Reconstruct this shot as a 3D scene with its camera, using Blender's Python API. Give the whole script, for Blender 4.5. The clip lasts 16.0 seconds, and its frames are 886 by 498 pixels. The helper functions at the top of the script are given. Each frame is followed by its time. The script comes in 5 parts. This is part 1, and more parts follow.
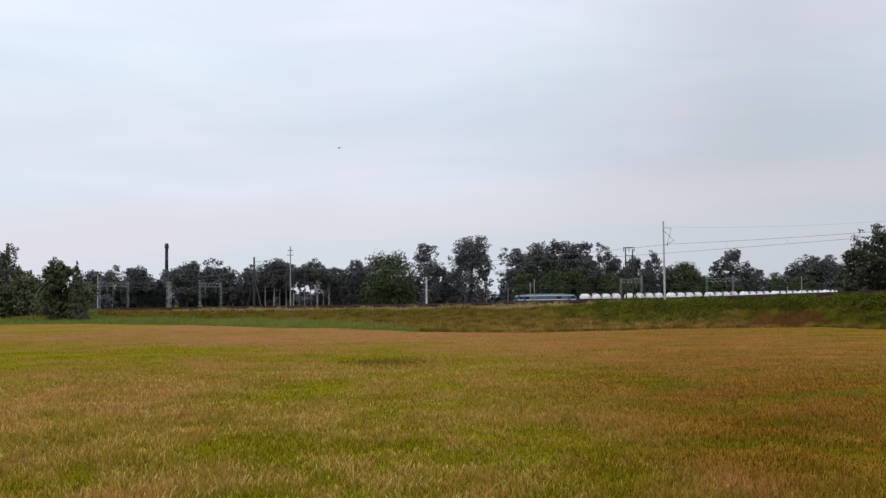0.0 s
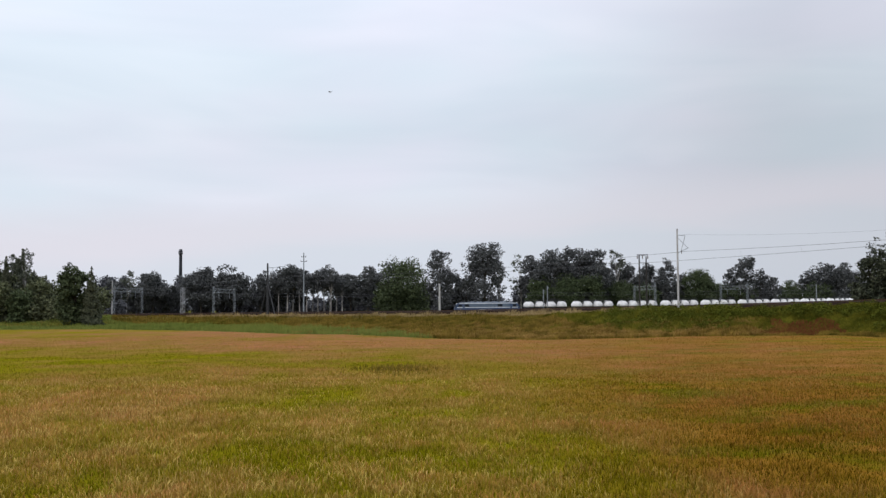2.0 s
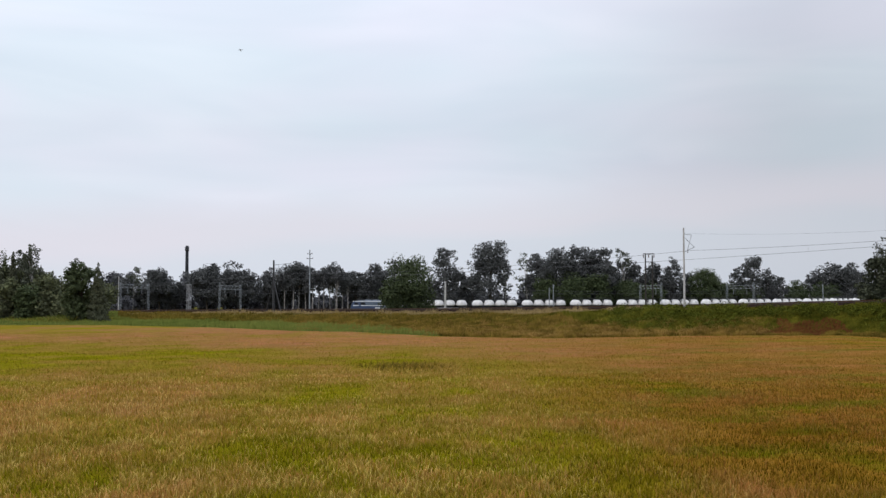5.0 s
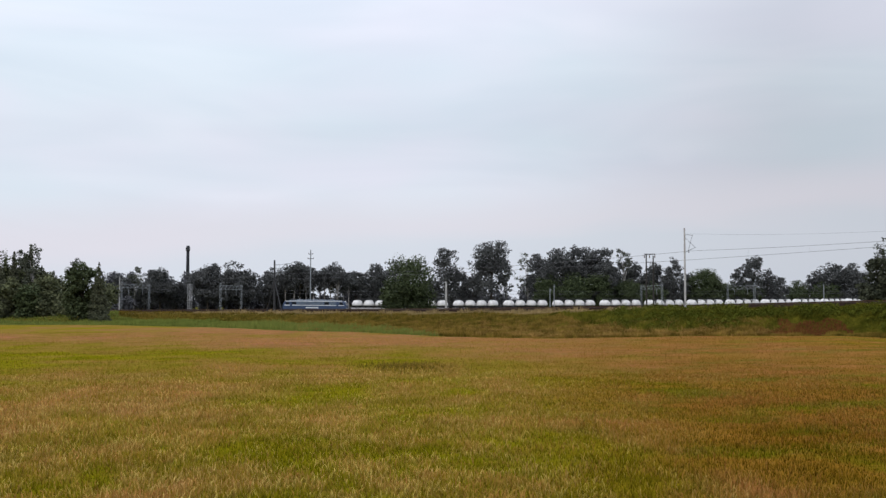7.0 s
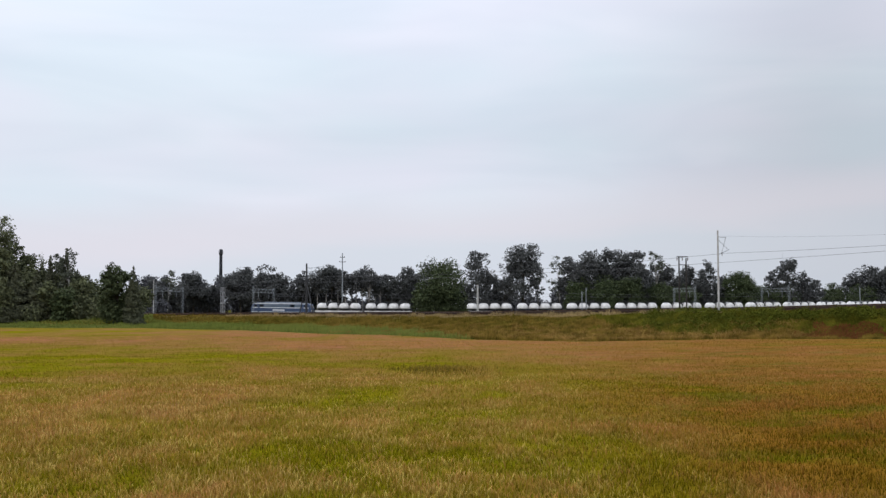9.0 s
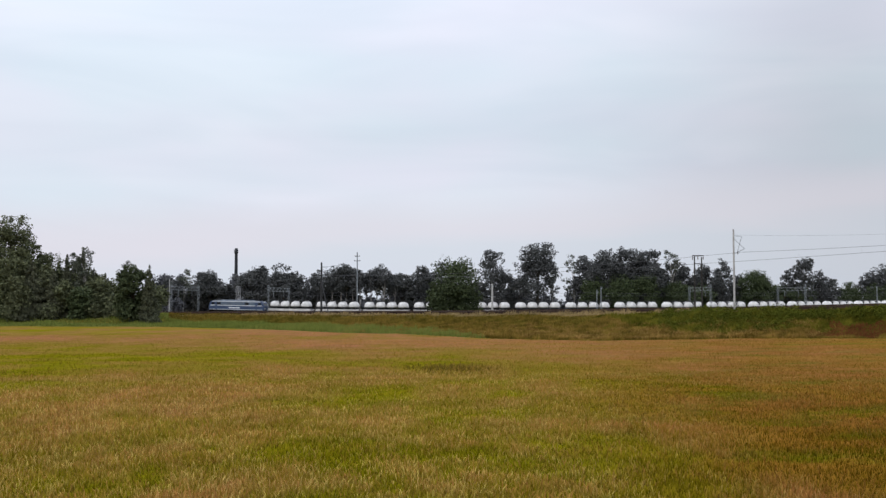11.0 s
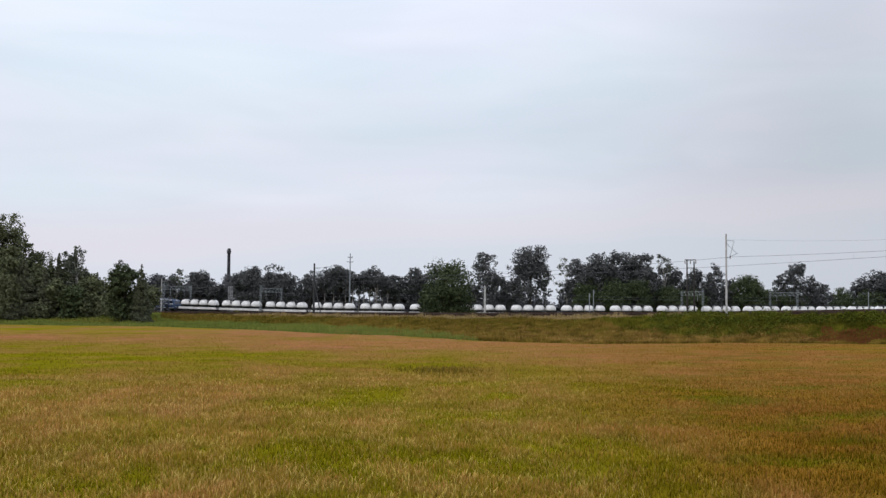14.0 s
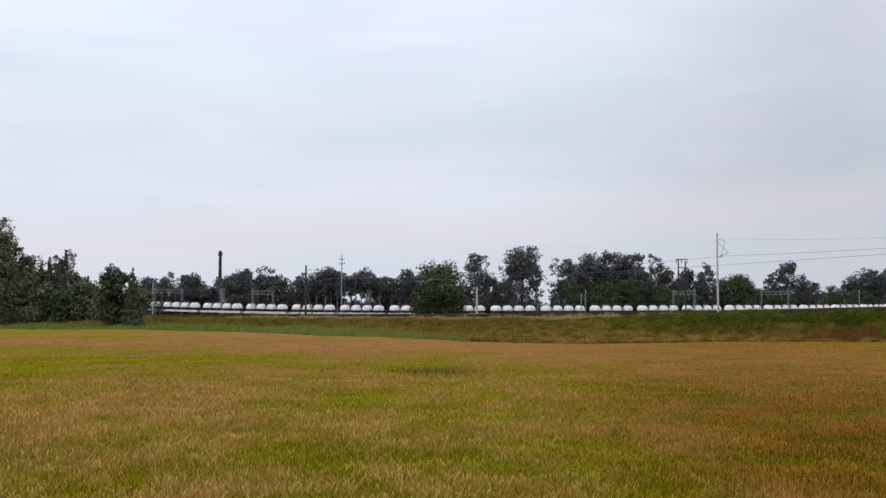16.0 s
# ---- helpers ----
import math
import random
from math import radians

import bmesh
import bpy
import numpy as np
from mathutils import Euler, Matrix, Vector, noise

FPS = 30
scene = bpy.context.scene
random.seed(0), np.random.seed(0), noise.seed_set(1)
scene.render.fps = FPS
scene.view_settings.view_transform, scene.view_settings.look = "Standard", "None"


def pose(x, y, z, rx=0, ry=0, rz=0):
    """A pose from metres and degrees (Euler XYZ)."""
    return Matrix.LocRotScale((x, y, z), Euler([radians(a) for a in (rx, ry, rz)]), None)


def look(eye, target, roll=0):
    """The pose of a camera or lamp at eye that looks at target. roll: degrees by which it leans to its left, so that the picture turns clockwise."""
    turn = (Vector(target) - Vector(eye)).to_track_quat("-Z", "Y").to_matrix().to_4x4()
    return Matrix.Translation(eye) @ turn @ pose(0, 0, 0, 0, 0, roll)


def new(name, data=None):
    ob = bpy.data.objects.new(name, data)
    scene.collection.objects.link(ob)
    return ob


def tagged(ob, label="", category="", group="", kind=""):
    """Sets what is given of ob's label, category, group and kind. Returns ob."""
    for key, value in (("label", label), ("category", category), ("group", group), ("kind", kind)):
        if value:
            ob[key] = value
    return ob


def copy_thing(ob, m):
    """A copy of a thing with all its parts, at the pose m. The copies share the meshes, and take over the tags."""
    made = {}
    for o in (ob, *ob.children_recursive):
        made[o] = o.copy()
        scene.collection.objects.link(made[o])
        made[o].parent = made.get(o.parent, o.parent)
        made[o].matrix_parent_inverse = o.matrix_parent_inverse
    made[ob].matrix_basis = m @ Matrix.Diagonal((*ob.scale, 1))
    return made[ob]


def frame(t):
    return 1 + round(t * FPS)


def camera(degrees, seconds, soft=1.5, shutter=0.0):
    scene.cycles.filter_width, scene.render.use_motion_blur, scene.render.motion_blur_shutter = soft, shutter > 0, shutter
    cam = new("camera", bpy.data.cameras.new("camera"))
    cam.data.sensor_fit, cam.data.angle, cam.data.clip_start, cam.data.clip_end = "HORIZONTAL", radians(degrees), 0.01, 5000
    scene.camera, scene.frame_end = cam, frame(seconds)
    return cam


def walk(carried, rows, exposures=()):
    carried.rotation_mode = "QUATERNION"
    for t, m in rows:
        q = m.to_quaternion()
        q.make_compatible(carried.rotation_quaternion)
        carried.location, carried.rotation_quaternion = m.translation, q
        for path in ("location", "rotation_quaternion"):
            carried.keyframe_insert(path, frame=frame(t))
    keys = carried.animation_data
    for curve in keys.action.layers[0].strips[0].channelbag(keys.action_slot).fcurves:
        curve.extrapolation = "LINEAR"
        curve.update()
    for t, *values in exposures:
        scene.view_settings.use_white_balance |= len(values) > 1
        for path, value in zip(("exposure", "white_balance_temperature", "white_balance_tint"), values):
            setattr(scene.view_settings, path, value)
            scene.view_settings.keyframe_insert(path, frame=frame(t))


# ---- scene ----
EYE = 3.6
cam = camera(46.0, 16.0, soft=1.4)
walk(cam, [
    (0, pose(0, 0, EYE, 92.793, 0.603, -3.194)),
    (0.5, pose(0, 0, EYE, 92.953, 0.448, -2.776)),
    (1, pose(0, 0, EYE, 93.129, 0.340, -2.661)),
    (1.5, pose(0, 0, EYE, 93.408, 0.285, -2.760)),
    (2, pose(0, 0, EYE, 93.166, 0.395, -2.481)),
    (2.5, pose(0, 0, EYE, 93.191, 0.382, -2.356)),
    (3, pose(0, 0, EYE, 93.126, 0.102, -2.415)),
    (3.5, pose(0, 0, EYE, 93.300, 0.354, -2.028)),
    (4, pose(0, 0, EYE, 93.206, 0.028, -2.031)),
    (6.5, pose(0, 0, EYE, 93.004, 0.227, -2.342)),
    (7, pose(0, 0, EYE, 93.058, 0.032, -2.124)),
    (7.5, pose(0, 0, EYE, 93.006, 0.018, -1.766)),
    (8, pose(0, 0, EYE, 93.084, 0.074, -1.322)),
    (8.5, pose(0, 0, EYE, 93.122, 0.210, -1.000)),
    (9, pose(0, 0, EYE, 93.226, 0.075, -0.398)),
    (11.5, pose(0, 0, EYE, 93.160, -0.085, 0.525)),
    (12, pose(0, 0, EYE, 93.181, -0.507, 0.366)),
    (12.5, pose(0, 0, EYE, 93.222, -0.379, -0.000)),
    (13, pose(0, 0, EYE, 93.182, -0.529, 0.133)),
    (13.5, pose(0, 0, EYE, 93.345, -0.474, 0.181)),
    (14, pose(0, 0, EYE, 93.281, -0.458, -0.002)),
    (14.5, pose(0, 0, EYE, 93.279, -0.500, -0.004)),
    (15, pose(0, 0, EYE, 93.331, -0.447, -0.248)),
    (15.5, pose(0, 0, EYE, 93.249, -0.215, -0.427)),
    (16, pose(0, 0, EYE, 93.342, -0.045, -0.438)),
])

# ---- light: an overcast sky with a weak, very soft sun ----
SUN_ELEVATION, SUN_AZIMUTH = radians(48), radians(215)
world = bpy.data.worlds.new("overcast_sky")
scene.world = world
world.use_nodes = True
wn, wl = world.node_tree.nodes, world.node_tree.links
wn.clear()
w_out = wn.new("ShaderNodeOutputWorld")
w_bg = wn.new("ShaderNodeBackground")
w_sky = wn.new("ShaderNodeTexSky")
w_sky.sky_type, w_sky.sun_disc = "NISHITA", False
w_sky.sun_elevation, w_sky.sun_rotation = SUN_ELEVATION, SUN_AZIMUTH
w_sky.air_density, w_sky.dust_density = 1.5, 3.0
w_co = wn.new("ShaderNodeTexCoord")
w_sep = wn.new("ShaderNodeSeparateXYZ")
wl.new(w_co.outputs["Generated"], w_sep.inputs[0])
# cloud sheets are long and flat, so the texture is squeezed in height
w_map = wn.new("ShaderNodeMapping")
w_map.inputs["Scale"].default_value = (1.6, 1.6, 9.0)
wl.new(w_co.outputs["Generated"], w_map.inputs[0])
w_noise = wn.new("ShaderNodeTexNoise")
w_noise.inputs["Scale"].default_value = 1.7
w_noise.inputs["Detail"].default_value = 3.0
w_noise.inputs["Roughness"].default_value = 0.5
w_noise.inputs["Distortion"].default_value = 0.5
wl.new(w_map.outputs[0], w_noise.inputs["Vector"])
w_ramp = wn.new("ShaderNodeValToRGB")
w_ramp.color_ramp.elements[0].position, w_ramp.color_ramp.elements[0].color = 0.24, (0.65, 0.72, 0.825, 1)
w_ramp.color_ramp.elements[1].position, w_ramp.color_ramp.elements[1].color = 0.80, (0.805, 0.845, 0.94, 1)
wl.new(w_noise.outputs["Fac"], w_ramp.inputs[0])
# broad patches lean to violet or to cyan
w_tint_map = wn.new("ShaderNodeMapping")
w_tint_map.inputs["Scale"].default_value = (1.0, 1.0, 3.0)
w_tint_map.inputs["Location"].default_value = (0.3, 0.0, 0.2)
wl.new(w_co.outputs["Generated"], w_tint_map.inputs[0])
w_tint = wn.new("ShaderNodeTexNoise")
w_tint.inputs["Scale"].default_value, w_tint.inputs["Detail"].default_value = 4.0, 2.0
wl.new(w_tint_map.outputs[0], w_tint.inputs["Vector"])
w_hue = wn.new("ShaderNodeValToRGB")
w_hue.color_ramp.elements[0].position, w_hue.color_ramp.elements[0].color = 0.35, (0.97, 1.005, 1.0, 1)
w_hue.color_ramp.elements[1].position, w_hue.color_ramp.elements[1].color = 0.65, (1.045, 1.0, 1.015, 1)
wl.new(w_tint.outputs["Fac"], w_hue.inputs[0])
w_cloud = wn.new("ShaderNodeVectorMath")
w_cloud.operation = "MULTIPLY"
wl.new(w_ramp.outputs["Color"], w_cloud.inputs[0])
wl.new(w_hue.outputs["Color"], w_cloud.inputs[1])
# the cloud thickens and darkens to the east, away from the sun
w_side = wn.new("ShaderNodeValToRGB")
w_side.color_ramp.interpolation = "B_SPLINE"
for e, (p, k) in zip([w_side.color_ramp.elements[0], w_side.color_ramp.elements[1], w_side.color_ramp.elements.new(0.5), w_side.color_ramp.elements.new(0.6), w_side.color_ramp.elements.new(0.7)],
                     ((0.0, 0.90), (1.0, 0.52), (0.52, 0.88), (0.61, 0.77), (0.69, 0.54))):
    e.position, e.color = p, (k, k, k, 1)
w_x = wn.new("ShaderNodeMapRange")
w_x.inputs["From Min"].default_value, w_x.inputs["From Max"].default_value = -1.0, 1.0
wl.new(w_sep.outputs["X"], w_x.inputs["Value"])
wl.new(w_x.outputs[0], w_side.inputs[0])
w_shade = wn.new("ShaderNodeVectorMath")
w_shade.operation = "MULTIPLY"
wl.new(w_cloud.outputs[0], w_shade.inputs[0])
wl.new(w_side.outputs["Color"], w_shade.inputs[1])
w_gain = wn.new("ShaderNodeVectorMath")
w_gain.operation = "SCALE"
wl.new(w_shade.outputs[0], w_gain.inputs[0])
# brighter cloud overhead, as an overcast sky is
w_high = wn.new("ShaderNodeMapRange")
w_high.inputs["From Min"].default_value, w_high.inputs["From Max"].default_value = 0.16, 1.0
w_high.inputs["To Min"].default_value, w_high.inputs["To Max"].default_value = 1.22, 2.7
wl.new(w_sep.outputs["Z"], w_high.inputs["Value"])
wl.new(w_high.outputs[0], w_gain.inputs["Scale"])
# a pale, faintly pink bank of haze low down, higher to the east, with a bluer strip under it
w_tilt = wn.new("ShaderNodeMath")
w_tilt.operation = "MULTIPLY_ADD"
w_tilt.inputs[1].default_value = -0.045
wl.new(w_sep.outputs["X"], w_tilt.inputs[0])
wl.new(w_sep.outputs["Z"], w_tilt.inputs[2])
w_rag = wn.new("ShaderNodeMath")
w_rag.operation = "MULTIPLY_ADD"
w_rag.inputs[1].default_value = 0.05
wl.new(w_noise.outputs["Fac"], w_rag.inputs[0])
wl.new(w_tilt.outputs[0], w_rag.inputs[2])
w_low = wn.new("ShaderNodeMapRange")
w_low.interpolation_type = "SMOOTHSTEP"
w_low.inputs["From Min"].default_value, w_low.inputs["From Max"].default_value = 0.10, 0.15
w_low.inputs["To Min"].default_value, w_low.inputs["To Max"].default_value = 0.8, 0.0
wl.new(w_rag.outputs[0], w_low.inputs["Value"])
w_bank = wn.new("ShaderNodeValToRGB")
w_bank.color_ramp.interpolation = "EASE"
w_bank.color_ramp.elements[0].position, w_bank.color_ramp.elements[0].color = 0.075, (0.70, 0.745, 0.83, 1)
w_bank.color_ramp.elements[1].position, w_bank.color_ramp.elements[1].color = 0.10, (0.77, 0.755, 0.835, 1)
wl.new(w_rag.outputs[0], w_bank.inputs[0])
w_dim = wn.new("ShaderNodeMapRange")
w_dim.inputs["From Min"].default_value, w_dim.inputs["From Max"].default_value = 0.0, 0.45
w_dim.inputs["To Min"].default_value, w_dim.inputs["To Max"].default_value = 1.02, 0.86
wl.new(w_sep.outputs["X"], w_dim.inputs["Value"])
w_band = wn.new("ShaderNodeVectorMath")
w_band.operation = "SCALE"
wl.new(w_bank.outputs["Color"], w_band.inputs[0])
wl.new(w_dim.outputs[0], w_band.inputs["Scale"])
w_haze = wn.new("ShaderNodeMix")
w_haze.data_type = "RGBA"
wl.new(w_low.outputs[0], w_haze.inputs["Factor"])
wl.new(w_gain.outputs[0], w_haze.inputs["A"])
wl.new(w_band.outputs[0], w_haze.inputs["B"])
# a little of the clear sky shines through the cloud
w_thin = wn.new("ShaderNodeVectorMath")
w_thin.operation = "SCALE"
w_thin.inputs["Scale"].default_value = 0.05
wl.new(w_sky.outputs[0], w_thin.inputs[0])
w_mix = wn.new("ShaderNodeMix")
w_mix.data_type = "RGBA"
w_mix.inputs["Factor"].default_value = 0.08
wl.new(w_haze.outputs["Result"], w_mix.inputs["A"])
wl.new(w_thin.outputs[0], w_mix.inputs["B"])
w_bg.inputs["Strength"].default_value = 1.0
wl.new(w_mix.outputs["Result"], w_bg.inputs["Color"])
wl.new(w_bg.outputs[0], w_out.inputs[0])

sun_data = bpy.data.lights.new("sun", "SUN")
sun_data.energy, sun_data.angle, sun_data.color = 1.1, radians(25), (1.0, 0.96, 0.9)
sun = new("sun", sun_data)
sun_dir = Vector((math.sin(SUN_AZIMUTH) * math.cos(SUN_ELEVATION), math.cos(SUN_AZIMUTH) * math.cos(SUN_ELEVATION), math.sin(SUN_ELEVATION)))
sun.matrix_world = look(sun_dir * 400, (0, 0, 0))
scene.view_settings.exposure = 0.0


# ---- materials ----
class Nodes:
    """A small wrapper to wire a Principled material."""

    def __init__(self, name, rough=0.8, metal=0.0, spec=0.3):
        self.mat = bpy.data.materials.new(name)
        self.mat.use_nodes = True
        self.n, self.l = self.mat.node_tree.nodes, self.mat.node_tree.links
        self.bsdf = self.n["Principled BSDF"]
        self.bsdf.inputs["Roughness"].default_value = rough
        self.bsdf.inputs["Metallic"].default_value = metal
        self.bsdf.inputs["Specular IOR Level"].default_value = spec

    def place(self, scale=(1, 1, 1), local=False):
        if local:
            src = self.n.new("ShaderNodeTexCoord").outputs["Object"]
        else:
            src = self.n.new("ShaderNodeNewGeometry").outputs["Position"]
        m = self.n.new("ShaderNodeMapping")
        m.inputs["Scale"].default_value = scale
        self.l.new(src, m.inputs[0])
        return m.outputs[0]

    def noise(self, vec, scale, detail=3.0, rough=0.55):
        t = self.n.new("ShaderNodeTexNoise")
        t.inputs["Scale"].default_value, t.inputs["Detail"].default_value, t.inputs["Roughness"].default_value = scale, detail, rough
        self.l.new(vec, t.inputs["Vector"])
        return t.outputs["Fac"]

    def ramp(self, fac, stops):
        r = self.n.new("ShaderNodeValToRGB")
        el = r.color_ramp.elements
        while len(el) < len(stops):
            el.new(0.5)
        for e, (p, c) in zip(el, stops):
            e.position, e.color = p, (*c, 1)
        self.l.new(fac, r.inputs[0])
        return r.outputs["Color"]

    def mix(self, fac, a, b, mode="MIX"):
        m = self.n.new("ShaderNodeMix")
        m.data_type, m.blend_type = "RGBA", mode
        for key, v in (("Factor", fac), ("A", a), ("B", b)):
            if isinstance(v, (int, float)):
                m.inputs[key].default_value = v
            elif isinstance(v, tuple):
                m.inputs[key].default_value = (*v, 1)
            else:
                self.l.new(v, m.inputs[key])
        return m.outputs["Result"]

    def attr(self, name):
        a = self.n.new("ShaderNodeAttribute")
        a.attribute_name = name
        return a.outputs["Fac"]

    def span(self, val, a, b, c=0.0, d=1.0):
        m = self.n.new("ShaderNodeMapRange")
        for key, v in (("From Min", a), ("From Max", b), ("To Min", c), ("To Max", d)):
            m.inputs[key].default_value = v
        self.l.new(val, m.inputs["Value"])
        return m.outputs[0]

    def island(self):
        return self.n.new("ShaderNodeNewGeometry").outputs["Random Per Island"]

    def each(self):
        return self.n.new("ShaderNodeObjectInfo").outputs["Random"]

    def done(self, color, bump=None, depth=0.02, strength=0.4):
        self.l.new(color, self.bsdf.inputs["Base Color"])
        if bump is not None:
            b = self.n.new("ShaderNodeBump")
            b.inputs["Strength"].default_value, b.inputs["Distance"].default_value = strength, depth
            self.l.new(bump, b.inputs["Height"])
            self.l.new(b.outputs[0], self.bsdf.inputs["Normal"])
        return self.mat


def plain(name, color, rough=0.6, metal=0.0, wear=0.18, scale=1.5, spec=0.3):
    """Painted or bare material with blotches and fine grain."""
    m = Nodes(name, rough, metal, spec)
    v = m.place(local=True)
    dark = tuple(c * (1 - wear) * 0.9 for c in color)
    lite = tuple(min(1, c * (1 + wear * 0.5)) for c in color)
    c1 = m.ramp(m.noise(v, scale, 5), [(0.3, dark), (0.6, color), (0.8, lite)])
    c2 = m.mix(m.span(m.noise(v, scale * 12, 2), 0.5, 0.8, 0, wear), c1, tuple(c * 0.6 for c in color))
    return m.done(c2, m.noise(v, scale * 20, 2), 0.004, 0.2)


def ground_material():
    m = Nodes("meadow_soil_and_turf", 1.0, 0, 0.0)
    v = m.place()
    wide = m.place((0.6, 1.0, 1.0))
    big, mid, fine = m.noise(wide, 0.06, 4), m.noise(wide, 0.5, 5, 0.65), m.noise(v, 5.0, 4, 0.7)
    dry, bank = m.attr("dry"), m.attr("bank")
    reedy, lush, path = m.attr("reedy"), m.attr("lush"), m.attr("path")
    green = m.ramp(mid, [(0.3, (0.095, 0.095, 0.002)), (0.55, (0.165, 0.144, 0.004)), (0.75, (0.21, 0.163, 0.008))])
    tan = m.ramp(mid, [(0.3, (0.19, 0.085, 0.036)), (0.55, (0.275, 0.117, 0.060)), (0.75, (0.32, 0.142, 0.085))])
    field = m.mix(m.span(dry, 0.15, 0.85), green, tan)
    # redder rank growth that also paints the dimming of the eastern meadow
    rank = m.mix(m.span(m.noise(m.place((0.6, 1, 1)), 0.35, 3), 0.50, 0.62), m.ramp(mid, [(0.3, (0.10, 0.044, 0.003)), (0.55, (0.23, 0.088, 0.016)), (0.75, (0.32, 0.128, 0.042))]), m.ramp(mid, [(0.3, (0.045, 0.050, 0.001)), (0.75, (0.14, 0.115, 0.005))]))
    field = m.mix(m.span(m.attr("sorrel_dim"), 0, 1, 0, 0.8), field, rank)
    reed = m.ramp(mid, [(0.3, (0.080, 0.102, 0.026)), (0.7, (0.13, 0.16, 0.045))])
    slope = m.ramp(mid, [(0.25, (0.06, 0.058, 0.012)), (0.45, (0.115, 0.10, 0.016)), (0.6, (0.165, 0.12, 0.026)), (0.75, (0.20, 0.13, 0.04))])
    far = m.ramp(mid, [(0.3, (0.035, 0.04, 0.012)), (0.7, (0.08, 0.075, 0.025))])
    herb = m.ramp(mid, [(0.3, (0.055, 0.068, 0.008)), (0.55, (0.11, 0.125, 0.012)), (0.75, (0.16, 0.15, 0.02))])
    c = m.mix(m.span(bank, 0.0, 0.03), field, slope)
    c = m.mix(lush, c, herb)
    c = m.mix(reedy, c, reed)
    c = m.mix(path, c, (0.27, 0.20, 0.10))
    # bank soil darkened in colour to match the self-shadow of its grass
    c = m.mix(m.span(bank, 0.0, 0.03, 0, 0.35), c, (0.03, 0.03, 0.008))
    c = m.mix(m.span(bank, 0.92, 1.0), c, far)
    c = m.mix(m.span(fine, 0.45, 0.8, 0, 0.5), c, (0.05, 0.042, 0.012))
    c = m.mix(m.span(big, 0.35, 0.75, 0, 0.3), c, (0.16, 0.125, 0.008))
    return m.done(c, fine, 0.12, 0.6)


def blade_material(name, low, high, tip, pink, rank=True, mottle=0.3):
    """Grass: green low down, darkened there as painted shade between blades, drier towards the tip, with a tint by
    patch and by blade.
    """
    m = Nodes(name, 1.0, 0, 0.0)
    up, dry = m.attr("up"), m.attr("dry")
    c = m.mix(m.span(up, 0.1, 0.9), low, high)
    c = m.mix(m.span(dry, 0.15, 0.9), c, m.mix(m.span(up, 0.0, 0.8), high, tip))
    c = m.mix(m.span(m.island(), 0.55, 1.0, 0, 0.55), c, pink)
    if rank:
        # rank tint on the blades, with the eastern dimming painted in
        c = m.mix(m.span(m.attr("sorrel_dim"), 0, 1, 0, 0.7), c, m.mix(m.span(m.noise(m.place((0.6, 1, 1)), 0.35, 3), 0.50, 0.62), m.mix(m.span(up, 0.2, 1.0), (0.022, 0.013, 0.000), (0.31, 0.106, 0.020)), m.mix(m.span(up, 0.2, 1.0), (0.014, 0.019, 0.000), (0.13, 0.128, 0.003))))
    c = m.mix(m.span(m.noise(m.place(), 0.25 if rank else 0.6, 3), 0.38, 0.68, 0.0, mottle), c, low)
    return m.done(c)


def leaf_material(name, dark, lite, tint, spec=0.2):
    m = Nodes(name, 0.6, 0, spec)
    c = m.mix(m.island(), dark, lite)
    c = m.mix(m.span(m.each(), 0, 1, 0, 0.5), c, tint)
    c = m.mix(m.span(m.noise(m.place(), 0.35, 3), 0.4, 0.7, 0, 0.35), c, tuple(x * 0.6 for x in dark))
    return m.done(c)


def bark_material(name, a, b):
    m = Nodes(name, 0.9, 0, 0.1)
    n = m.noise(m.place((3, 3, 0.6)), 1.6, 5, 0.65)
    return m.done(m.ramp(n, [(0.35, a), (0.65, b)]), n, 0.03, 0.6)


def gravel_material():
    m = Nodes("rusty_ballast", 1.0, 0, 0.0)
    v = m.place()
    vor = m.n.new("ShaderNodeTexVoronoi")
    vor.inputs["Scale"].default_value = 9.0
    m.l.new(v, vor.inputs["Vector"])
    c = m.ramp(m.noise(v, 0.5, 5), [(0.3, (0.016, 0.010, 0.008)), (0.55, (0.03, 0.019, 0.015)), (0.75, (0.055, 0.036, 0.026))])
    c = m.mix(0.5, c, m.ramp(vor.outputs["Distance"], [(0.0, (0.045, 0.030, 0.023)), (0.6, (0.012, 0.008, 0.006))]))
    return m.done(c, vor.outputs["Distance"], 0.03, 0.8)


GROUND = ground_material()
# the first colour is the foot, darkened to stand in for gap shade
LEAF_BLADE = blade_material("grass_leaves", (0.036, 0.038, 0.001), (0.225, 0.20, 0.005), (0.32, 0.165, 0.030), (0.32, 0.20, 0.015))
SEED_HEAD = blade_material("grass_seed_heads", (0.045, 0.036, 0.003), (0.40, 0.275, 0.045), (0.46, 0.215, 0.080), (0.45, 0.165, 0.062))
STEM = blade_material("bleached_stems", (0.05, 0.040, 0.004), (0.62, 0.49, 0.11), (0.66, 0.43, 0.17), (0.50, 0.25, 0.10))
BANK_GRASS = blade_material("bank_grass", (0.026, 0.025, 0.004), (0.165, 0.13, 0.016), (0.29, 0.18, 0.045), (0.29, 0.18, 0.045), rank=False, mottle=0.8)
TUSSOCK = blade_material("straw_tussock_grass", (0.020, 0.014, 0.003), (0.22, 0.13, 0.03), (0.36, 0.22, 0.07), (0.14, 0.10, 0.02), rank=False)
